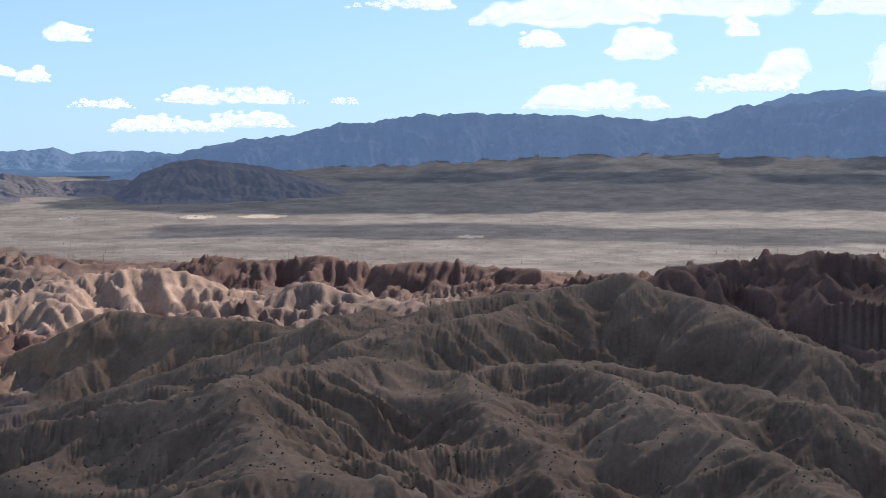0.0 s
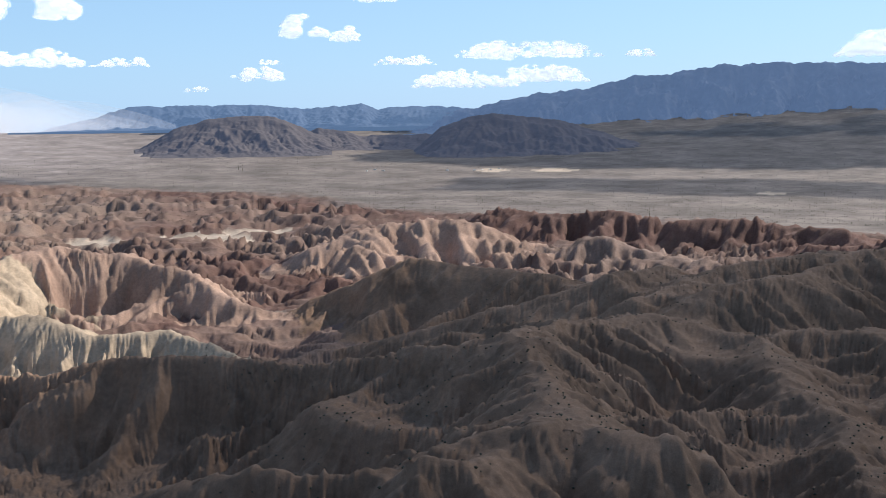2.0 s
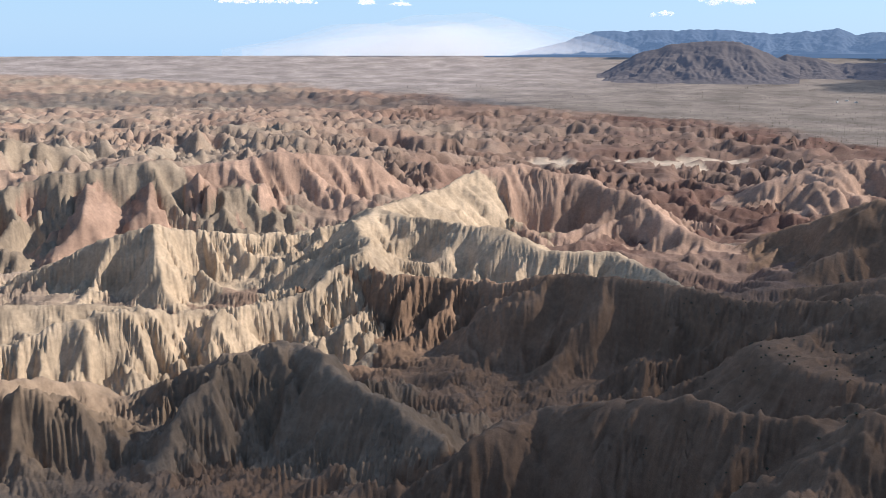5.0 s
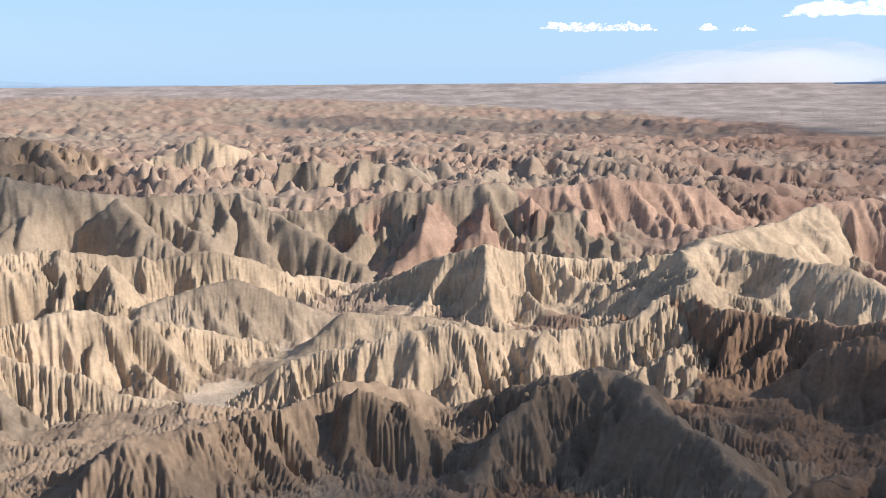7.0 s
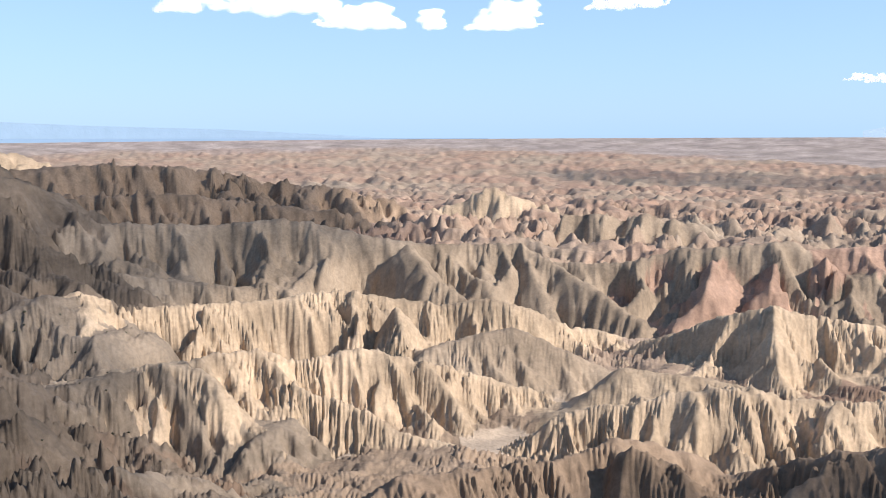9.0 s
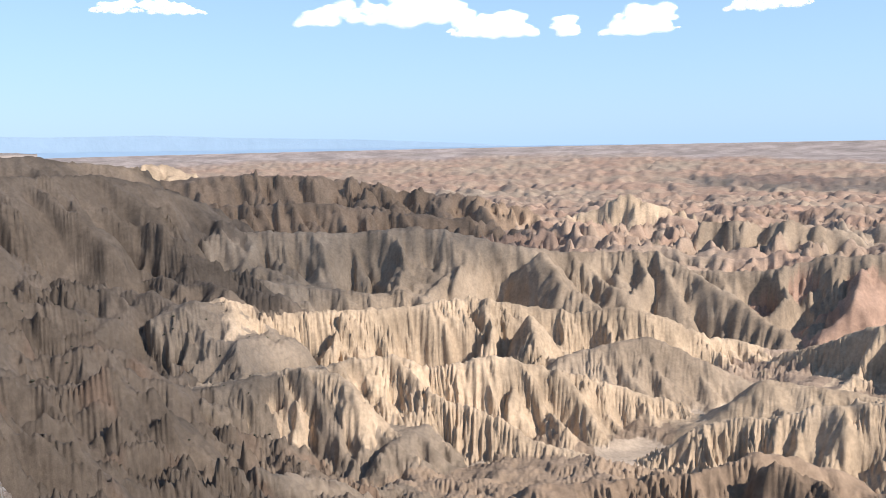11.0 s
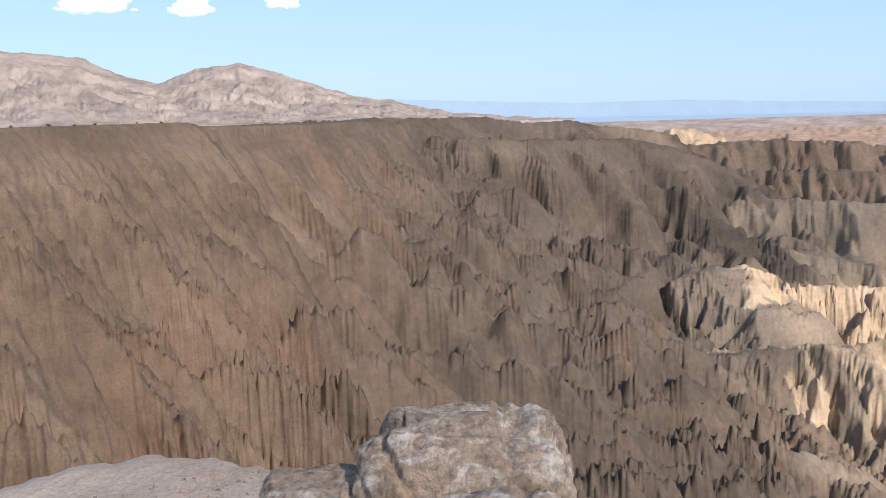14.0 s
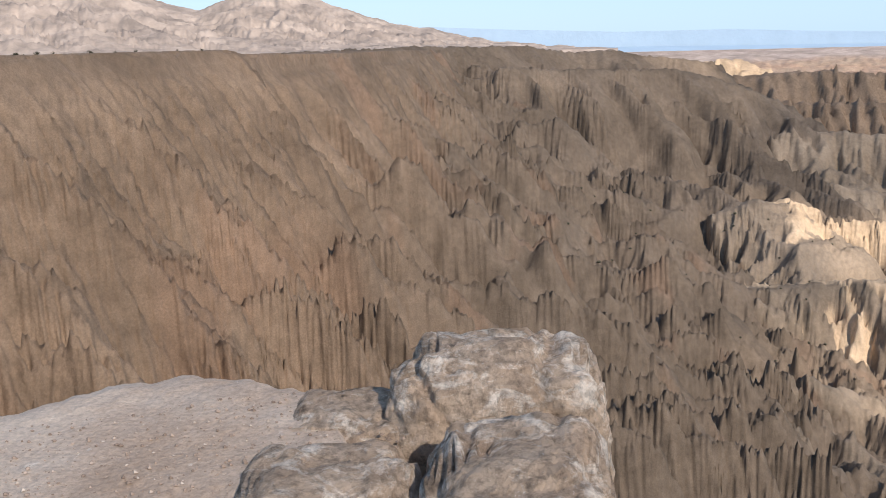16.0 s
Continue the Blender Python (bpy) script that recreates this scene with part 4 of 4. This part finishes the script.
boulder("boulder", (*stand(98.6, 4.42), -0.47), (0.44, 0.51, 0.73), 9, 3.1, "large pale weathered sandstone boulder at the cliff edge")
boulder("boulder", (*stand(97.6, 3.42), -0.42), (0.50, 0.35, 0.57), 8, 9.7, "pale crusted sandstone block in front of a larger boulder")
boulder("boulder", (*stand(108.6, 3.50), -0.34), (0.46, 0.37, 0.40), 18, 15.2, "low rounded sandstone boulder bedded in the ledge")
boulder("boulder", (*stand(107.3, 4.28), -0.30), (0.30, 0.30, 0.33), 10, 21.4, "small brown sandstone shoulder beside a larger boulder")


# ---- clouds ----
def cloud_material(name, through_light):
    """White vapour; through_light is the share of the sun that each skin of the cloud lets straight through."""
    m, nt, b = material(name)
    b.inputs["Base Color"].default_value = (0.85, 0.86, 0.88, 1)
    b.inputs["Roughness"].default_value = 1.0
    b.inputs["Specular IOR Level"].default_value = 0.0
    soft, half = nt.nodes.new("ShaderNodeBsdfTranslucent"), nt.nodes.new("ShaderNodeMixShader")
    soft.inputs["Color"].default_value = (0.95, 0.95, 0.96, 1)
    half.inputs[0].default_value = 0.5 if through_light else 0.0
    link(nt, b.outputs[0], half.inputs[1])
    link(nt, soft.outputs[0], half.inputs[2])
    link(nt, half.outputs[0], nt.nodes["Material Output"].inputs["Surface"])
    if through_light:
        clear, mix = nt.nodes.new("ShaderNodeBsdfTransparent"), nt.nodes.new("ShaderNodeMixShader")
        mix.inputs[0].default_value = through_light
        link(nt, half.outputs[0], mix.inputs[1])
        link(nt, clear.outputs[0], mix.inputs[2])
        link(nt, mix.outputs[0], nt.nodes["Material Output"].inputs["Surface"])
    else:
        # added glow in place of sunlight scattered inside the cloud
        b.inputs["Emission Color"].default_value = (0.88, 0.93, 1.0, 1)
        b.inputs["Emission Strength"].default_value = 0.44
    return m


CLOUD, THIN_CLOUD, MID_CLOUD, DENSE_CLOUD = cloud_material("cloud_white_glow", 0), cloud_material("cloud_thin", 0.735), cloud_material("cloud_middling", 0.62), cloud_material("cloud_dense", 0.46)


def ball():
    bm = bmesh.new()
    bmesh.ops.create_icosphere(bm, subdivisions=1, radius=1)
    co = np.array([v.co for v in bm.verts])
    faces = np.array([[v.index for v in f.verts] for f in bm.faces])
    bm.free()
    return co, faces


BALL, BALL_FACES = ball()


def veil_material(name, clear_share):
    """Thin vapour round a cloud's core, with the same added glow."""
    m = cloud_material(name, 0)
    nt = m.node_tree
    clear, mix = nt.nodes.new("ShaderNodeBsdfTransparent"), nt.nodes.new("ShaderNodeMixShader")
    mix.inputs[0].default_value = clear_share
    link(nt, nt.nodes["Principled BSDF"].outputs[0], mix.inputs[1])
    link(nt, clear.outputs[0], mix.inputs[2])
    link(nt, mix.outputs[0], nt.nodes["Material Output"].inputs["Surface"])
    return m


VEIL, WISP = veil_material("cloud_fringe", 0.6), veil_material("cloud_wisp", 0.78)


def far_cloud(az, el, wide, high, seed, label="white fair-weather cumulus cloud above the horizon"):
    """A ragged, flat-bottomed cloud by its bearing, elevation, width and height in degrees: a bright core in two veils."""
    rnd = random.Random(seed)
    reach = 4800.0
    out = []
    cells = [(rnd.uniform(-0.40, 0.40), rnd.uniform(0.45, 1.0)) for _ in range(max(3, int(wide / high * 1.5)))]
    for _ in range(int(40 + 34 * wide)):
        cx, tall = rnd.choice(cells)
        u = max(-0.5, min(0.5, cx + rnd.gauss(0, 0.09)))
        room = tall * (1 - (2 * u) ** 4)
        w = rnd.random() * room
        rad = high * rnd.choice((0.08, 0.12, 0.17, 0.24)) * rnd.uniform(0.8, 1.2) * (0.5 + 0.5 * room)
        a, e = radians(az + u * wide), radians(el + (w - 0.42) * high)
        rr = reach + rnd.uniform(-30, 30)
        out.append((-math.sin(a) * rr, math.cos(a) * rr, 1.6 + rr * math.tan(e), rr * radians(rad) * 1.4, rnd.uniform(0.35, 0.55)))
    lumps = np.array(out)
    n = len(BALL)
    faces = (BALL_FACES[None] + n * np.arange(len(lumps))[:, None, None]).reshape(-1, 3)

    def skin(name, swell, mat):
        co = BALL[None] * lumps[:, None, 3:4] * swell
        co[..., 2] *= lumps[:, None, 4]
        co = (co + lumps[:, None, :3]).reshape(-1, 3)
        me = bpy.data.meshes.new(name)
        me.from_pydata(co.tolist(), [], faces.tolist())
        me.materials.append(mat)
        ob = new(name, me)
        melt = ob.modifiers.new("melt", "REMESH")
        melt.mode, melt.voxel_size, melt.use_smooth_shade = "VOXEL", max(2.6, reach * radians(high) * 0.045), True
        soft = ob.modifiers.new("soft", "SMOOTH")
        soft.factor, soft.iterations = 0.5, 14
        ob.parent = root
    root = new("cloud")
    skin("core", 0.78, CLOUD)
    skin("fringe", 1.08, VEIL)
    skin("wisp", 1.4, WISP)
    tagged(root, label, "cloud", "clouds in the sky")


SKY = ((5.6, 6.8, 3, 1.1), (7.7, 4.5, 1.7, 0.8), (9.9, 4.95, 2.5, 1.2), (4.3, 3.1, 3.4, 0.6), (-2.6, 3.6, 8.4, 0.95), (1, 2.0, 6, 0.9), (-3.4, 2.3, 5, 1.0),
       (-8.6, 3.4, 1.9, 0.5), (-12, 8.9, 6, 1.0), (-21, 8.6, 10, 2.2), (-29.5, 8.9, 9, 2.2), (-38, 8.6, 7, 2.0), (-19.6, 6.8, 3.2, 1.0), (-25.2, 6.4, 4.2, 1.6),
       (-30.6, 7.1, 1.8, 1.0), (-34, 5.1, 5, 1.8), (-38.5, 5.0, 6, 2.4), (-22.8, 3.5, 8, 1.3), (-31, 4.2, 6, 1.0))
SKY_EAST = ((26.5, 5.6, 3.6, 1.6), (22.6, 5.65, 2.4, 1.2), (24.6, 3.1, 7, 0.9), (19.6, 3.0, 2.6, 0.6), (11.8, 3, 1.3, 0.35), (12.5, 2.3, 3, 0.7), (15.8, 1.5, 1.5, 0.3),
            (34.8, 4.5, 4, 0.9), (37.4, 2.3, 5.5, 0.5), (32.2, 2.2, 1.5, 0.4), (30.2, 2.1, 1.6, 0.3), (73, 7.0, 10, 1.7), (67.7, 6.1, 6, 1.4), (63.3, 5.9, 2, 1.0),
            (58.2, 6.0, 6, 1.4), (52, 6.8, 5, 1.0), (39.8, 2.4, 3, 0.4), (86, 7.2, 6, 0.8), (117, 6.6, 6, 1.5), (112.5, 6.3, 4, 1.3), (108.4, 6.6, 2.5, 1.1))
for k, c in enumerate(SKY + SKY_EAST):
    far_cloud(*c, seed=k)


def high_cloud(points, height, step, mat, label, ragged=28):
    """A broad flat cloud whose shadow falls inside the outline given on the ground, some 90 m under the lookout."""
    lift = (height + 90) / math.tan(radians(SUN_EL)) / math.cos(radians(SUN_EL))
    ox, oy = TO_SUN.x * lift, TO_SUN.y * lift
    xs, ys = np.array([p[0] for p in points], float), np.array([p[1] for p in points], float)
    gx, gy = np.meshgrid(np.arange(xs.min() - step, xs.max() + step, step), np.arange(ys.min() - step, ys.max() + step, step), indexing="ij")
    qx, qy = gx + ragged * fbm(gx / (2.5 * ragged), gy / (2.5 * ragged), 3), gy + ragged * fbm(gx / (2.5 * ragged) + 40, gy / (2.5 * ragged), 3)
    odd = np.zeros(gx.shape, bool)
    for k in range(len(xs)):
        ax, ay, bx, by = xs[k - 1], ys[k - 1], xs[k], ys[k]
        if ay != by:
            odd ^= ((ay > qy) != (by > qy)) & (qx < (bx - ax) * (qy - ay) / (by - ay) + ax)
    puff = 26 * np.abs(fbm(gx / 130, gy / 130, 4))
    n, k = gx.shape
    idx = np.arange(n * k).reshape(n, k)
    q = np.stack([idx[:-1, :-1], idx[1:, :-1], idx[1:, 1:], idx[:-1, 1:]], -1).reshape(-1, 4)
    q = q[odd[:-1, :-1].ravel()]
    topc = np.stack([gx + ox, gy + oy, height + 12 + 2 * puff], -1).reshape(-1, 3)
    botc = np.stack([gx + ox, gy + oy, height - puff], -1).reshape(-1, 3)
    quads = np.concatenate([q, q[:, ::-1] + n * k])
    ob = grid_mesh("cloud", np.concatenate([topc, botc]).astype(np.float32), quads, np.full((2 * n * k, 3), 0.9), mat)
    tagged(ob, label, "cloud", "clouds overhead")


high_cloud([(-190, 130), (-208, 215), (-190, 262), (-165, 320), (-150, 400), (-105, 520), (-60, 640), (60, 760), (250, 860), (560, 860), (700, 420), (600, -200),
            (150, -250), (-60, 20)], 900, 14, DENSE_CLOUD, "broad dense cumulus cloud high over the near ridges")
high_cloud([(-60, 20), (150, -250), (-60, -500), (-900, -500), (-900, 20), (-545, 15), (-500, 30), (-470, 62), (-430, 88), (-397, 105), (-366, 92), (-335, 55), (-290, 62), (-225, 100), (-190, 130)], 900, 14, THIN_CLOUD,
           "thin veil of cloud above the cliff and the lookout")
high_cloud([(-545, 20), (-900, 20), (-1250, -200), (-1280, 250), (-1150, 420), (-980, 430), (-820, 420), (-690, 330), (-620, 200), (-560, 120)], 1000, 16, MID_CLOUD,
           "grey-bottomed cumulus cloud above the grey badlands")
high_cloud([(-330, 3050), (300, 2750), (1400, 2500), (2300, 2000), (3300, 2600), (2900, 4000), (900, 4900), (-500, 4700)], 1100, 40, DENSE_CLOUD,
           "broad cumulus cloud above the desert mountains", 320)
high_cloud([(-100, 2150), (500, 2000), (1100, 1700), (1500, 1650), (1400, 2000), (700, 2350), (0, 2500)], 1000, 26, MID_CLOUD,
           "ragged small cumulus cloud above the desert plain", 160)
high_cloud([(-2100, 1500), (-1200, 1900), (-900, 2350), (-1300, 2450), (-1900, 2150), (-2500, 1700)], 1000, 26, THIN_CLOUD, "long cumulus cloud above the eastern plain", 160)


# ---- dust, scrub ----
def dust_haze():
    """Blown dust low over the far plain: thin nested shells, with a glow added for sunlight scattered in them."""
    m, nt, b = material("blown_dust_glow")
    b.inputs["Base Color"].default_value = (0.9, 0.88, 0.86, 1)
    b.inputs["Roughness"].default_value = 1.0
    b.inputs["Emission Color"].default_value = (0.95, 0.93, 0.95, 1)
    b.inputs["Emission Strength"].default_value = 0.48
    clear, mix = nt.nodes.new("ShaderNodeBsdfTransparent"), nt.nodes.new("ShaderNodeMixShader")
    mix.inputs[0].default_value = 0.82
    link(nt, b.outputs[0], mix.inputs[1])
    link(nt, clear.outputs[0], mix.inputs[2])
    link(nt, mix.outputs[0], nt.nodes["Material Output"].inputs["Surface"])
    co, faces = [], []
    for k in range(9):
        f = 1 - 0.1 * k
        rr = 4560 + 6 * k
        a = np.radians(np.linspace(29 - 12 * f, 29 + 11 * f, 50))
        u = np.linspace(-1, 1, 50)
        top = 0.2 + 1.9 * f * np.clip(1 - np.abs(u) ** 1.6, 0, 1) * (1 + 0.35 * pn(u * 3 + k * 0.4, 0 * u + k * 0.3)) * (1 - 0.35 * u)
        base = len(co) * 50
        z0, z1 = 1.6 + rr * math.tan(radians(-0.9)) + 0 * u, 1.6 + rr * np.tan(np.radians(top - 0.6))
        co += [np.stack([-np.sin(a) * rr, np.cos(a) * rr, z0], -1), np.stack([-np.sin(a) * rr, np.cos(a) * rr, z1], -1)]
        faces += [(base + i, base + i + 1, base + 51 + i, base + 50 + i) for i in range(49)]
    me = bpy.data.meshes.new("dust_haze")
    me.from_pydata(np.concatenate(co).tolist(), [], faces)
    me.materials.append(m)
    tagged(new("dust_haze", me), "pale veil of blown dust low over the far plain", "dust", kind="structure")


dust_haze()


def scrub_material():
    m, nt, b = material("dry_scrub")
    c = ramp(nt, noise_node(nt, 1.5, 4), ((0.3, (0.035, 0.035, 0.022)), (0.7, (0.10, 0.095, 0.06))))
    link(nt, c, b.inputs["Base Color"])
    b.inputs["Roughness"].default_value = 0.9
    return m


SCRUB = scrub_material()
TWIG = np.array([(0, 0, 1.0), (0.55, 0, 0.55), (-0.3, 0.5, 0.6), (-0.35, -0.45, 0.5), (0.1, 0.1, 0.0), (0.25, -0.4, 0.75), (0.2, 0.45, 0.7)])
TWIG_FACES = np.array([(0, 1, 6), (0, 6, 2), (0, 2, 3), (0, 3, 5), (0, 5, 1), (1, 4, 6), (6, 4, 2), (2, 4, 3), (3, 4, 5), (5, 4, 1)])


def scatter(pick, count, low, high, seed):
    """Small dry shrubs on the land points that pick marks: places and sizes."""
    rng = np.random.default_rng(seed)
    where = np.nonzero(pick)[0]
    p = GROUND_CO[rng.choice(where, count)].astype(float)
    return p, rng.uniform(low, high, count), rng.uniform(0, 6.28, count)


GR = np.hypot(GROUND_CO[:, 0], GROUND_CO[:, 1])
GA = np.degrees(np.arctan2(-GROUND_CO[:, 0], GROUND_CO[:, 1]))
spots = [scatter((GR > 190) & (GR < 650) & (GA < 16) & (GROUND_KIND >= 0) & (GROUND_KIND < 99), 3000, 0.3, 0.95, 1),
         scatter((GR > 1500) & (GR < 2700) & (GA < 30) & (GROUND_KIND == -1), 11000, 0.7, 2.1, 2),
         scatter((GR > 2700) & (GR < 3300) & (GA < 30) & (GROUND_KIND == -1), 2600, 1.0, 2.6, 3),
         scatter((GR > 300) & (GR < 480) & (GA > 80) & (GA < 105) & (GROUND_CO[:, 2] < -60), 60, 0.7, 1.6, 4)]
co, faces, n = [], [], 0
for places, sizes, turns in spots:
    c, t = np.cos(turns), np.sin(turns)
    v = np.empty((len(places), 7, 3))
    v[..., 0] = TWIG[:, 0] * c[:, None] - TWIG[:, 1] * t[:, None]
    v[..., 1] = TWIG[:, 0] * t[:, None] + TWIG[:, 1] * c[:, None]
    v[..., 2] = TWIG[:, 2] * 0.8 - 0.1
    co.append((v * sizes[:, None, None] + places[:, None, :]).reshape(-1, 3))
    faces.append((TWIG_FACES[None] + 7 * np.arange(len(places))[:, None, None]).reshape(-1, 3) + n)
    n += 7 * len(places)
me = bpy.data.meshes.new("desert_scrub")
me.from_pydata(np.concatenate(co).tolist(), [], np.concatenate(faces).tolist())
me.materials.append(SCRUB)
tagged(new("desert_scrub", me), "sparse dark desert scrub dotted over slopes and plain", "scrub", kind="stuff")


def bush(x, y, z, size, seed):
    """A dry shrub on the rim: thin twigs fanning out of one foot, with small leaves along them."""
    rnd = random.Random(seed)
    stems, leaves = bmesh.new(), bmesh.new()

    def shake(k):
        return Vector((rnd.uniform(-k, k), rnd.uniform(-k, k), rnd.uniform(-k, k)))
    for _ in range(46):
        a, lean, ln = rnd.uniform(0, 6.28), rnd.uniform(0.1, 1.1), rnd.uniform(0.55, 1.0)
        tip = Vector((math.cos(a) * math.sin(lean), math.sin(a) * math.sin(lean), math.cos(lean))) * ln
        for k in range(5):
            c, d, e = tip * (0.45 + 0.13 * k) + shake(0.08), shake(0.09), shake(0.09)
            leaves.faces.new([leaves.verts.new(c - d), leaves.verts.new(c + e), leaves.verts.new(c + d)])
        s0 = Vector((-tip.y, tip.x, 0)) * 0.02
        stems.faces.new([stems.verts.new(s0), stems.verts.new(-s0), stems.verts.new(tip * 0.9)])
    root = new("bush")
    root.matrix_world = Matrix.Translation((x, y, z)) @ Matrix.Diagonal((size, size, size * 0.8, 1))
    for name, bm in (("twigs", stems), ("foliage", leaves)):
        me = bpy.data.meshes.new(name)
        bm.to_mesh(me)
        bm.free()
        me.materials.append(SCRUB)
        new(name, me).parent = root
    tagged(root, "dry grey-brown bush on the plateau rim", "bush", "bushes on the rim")


rim_points = np.nonzero((GROUND_KIND == 100) & (GA > 113) & (GA < 129) & (GR > 120) & (GR < 230))[0]
rnd_rim = np.random.default_rng(11)
for k, v in enumerate(rnd_rim.choice(rim_points, 22)):
    bush(*[float(q) for q in GROUND_CO[v]], 0.5 + 0.5 * rnd_rim.random(), k)


# ---- gravel on the ledge ----
def gravel(count):
    rng = np.random.default_rng(5)
    az, r = np.radians(rng.uniform(104, 131, count)), 2.9 + 1.7 * rng.random(count) ** 0.8
    x, y = -np.sin(az) * r, np.cos(az) * r
    z = 0.03 * fbm(x / 0.9, y / 0.9, 5) + 0.012 * fbm(x / 0.12, y / 0.12, 3) - 0.02
    size = 0.004 + 0.011 * rng.random(count) ** 4
    shape = np.array([(1, 0, 0), (-0.9, 0.2, 0), (0.1, 1, 0), (0, -0.8, 0.1), (0.1, 0, 0.7), (0, 0, -0.5)])
    faces = np.array([(0, 2, 4), (2, 1, 4), (1, 3, 4), (3, 0, 4), (2, 0, 5), (1, 2, 5), (3, 1, 5), (0, 3, 5)])
    co = shape[None] * size[:, None, None] * rng.uniform(0.7, 1.3, (count, 6, 3)) + np.stack([x, y, z + 0.3 * size], -1)[:, None]
    me = bpy.data.meshes.new("gravel")
    me.from_pydata(co.reshape(-1, 3).tolist(), [], (faces[None] + 6 * np.arange(count)[:, None, None]).reshape(-1, 3).tolist())
    m, nt, b = material("loose_stones")
    geo = nt.nodes.new("ShaderNodeNewGeometry")
    link(nt, ramp(nt, geo.outputs["Random Per Island"], ((0.0, (0.22, 0.16, 0.12)), (0.7, (0.42, 0.32, 0.25)), (1.0, (0.58, 0.49, 0.41)))), b.inputs["Base Color"])
    b.inputs["Roughness"].default_value = 0.9
    me.materials.append(m)
    tagged(new("gravel", me), "small loose stones strewn over the dusty ledge", "gravel", kind="stuff")


gravel(1500)


# ---- parked campers far out on the plain ----
def camper(az, r, turn, seed):
    rng = random.Random(seed)
    long, tall = rng.uniform(5.5, 8), rng.uniform(2.6, 3.2)
    x, y = -math.sin(radians(az)) * r, math.cos(radians(az)) * r
    near = np.argmin((GROUND_CO[:, 0] - x) ** 2 + (GROUND_CO[:, 1] - y) ** 2)
    root = new("camper")
    root.matrix_world = pose(*[float(q) for q in GROUND_CO[near]], 0, 0, turn)

    def piece(name, mat, size, at, cut=0.0):
        bm = bmesh.new()
        bmesh.ops.create_cube(bm, size=1, matrix=Matrix.Translation(at) @ Matrix.Diagonal((*size, 1)))
        if cut:
            for v in bm.verts:
                if v.co.x > at[0] and v.co.z > at[2]:
                    v.co.x -= cut
        bmesh.ops.bevel(bm, geom=bm.edges[:], offset=0.08, segments=2, affect="EDGES")
        me = bpy.data.meshes.new(name)
        bm.to_mesh(me)
        bm.free()
        me.materials.append(mat)
        new(name, me).parent = root
    piece("body", VAN_WHITE, (long, 2.3, tall - 0.5), (0, 0, 0.5 + (tall - 0.5) / 2))
    piece("cab", VAN_WHITE, (1.8, 2.1, 1.6), (long / 2 + 0.9, 0, 1.3), 0.7)
    piece("windscreen", VAN_GLASS, (0.1, 1.7, 0.6), (long / 2 + 1.45, 0, 1.75))
    for wx in (-long / 3, long / 2 + 0.8):
        for wy in (-1.0, 1.0):
            bm = bmesh.new()
            bmesh.ops.create_cone(bm, cap_ends=True, segments=16, radius1=0.4, radius2=0.4, depth=0.28, matrix=Matrix.Translation((wx, wy, 0.4)) @ Matrix.Rotation(radians(90), 4, "X"))
            me = bpy.data.meshes.new("wheel")
            bm.to_mesh(me)
            bm.free()
            me.materials.append(VAN_GLASS)
            new("wheel", me).parent = root
    tagged(root, "small white camper van parked on the desert plain", "camper", "campers on the plain")


VAN_WHITE, _, paint = material("white_van_paint")
paint.inputs["Base Color"].default_value, paint.inputs["Roughness"].default_value = (0.8, 0.8, 0.78, 1), 0.35
VAN_GLASS, _, paint = material("dark_glass_and_rubber")
paint.inputs["Base Color"].default_value, paint.inputs["Roughness"].default_value = (0.02, 0.02, 0.025, 1), 0.3
for k, bearing in enumerate((0.42, -0.03, -0.53, 6.11, 5.59, 6.56, 2.01, -0.97)):
    camper(bearing, 2640 + 9 * (k % 4), 20 + 47 * k, k)
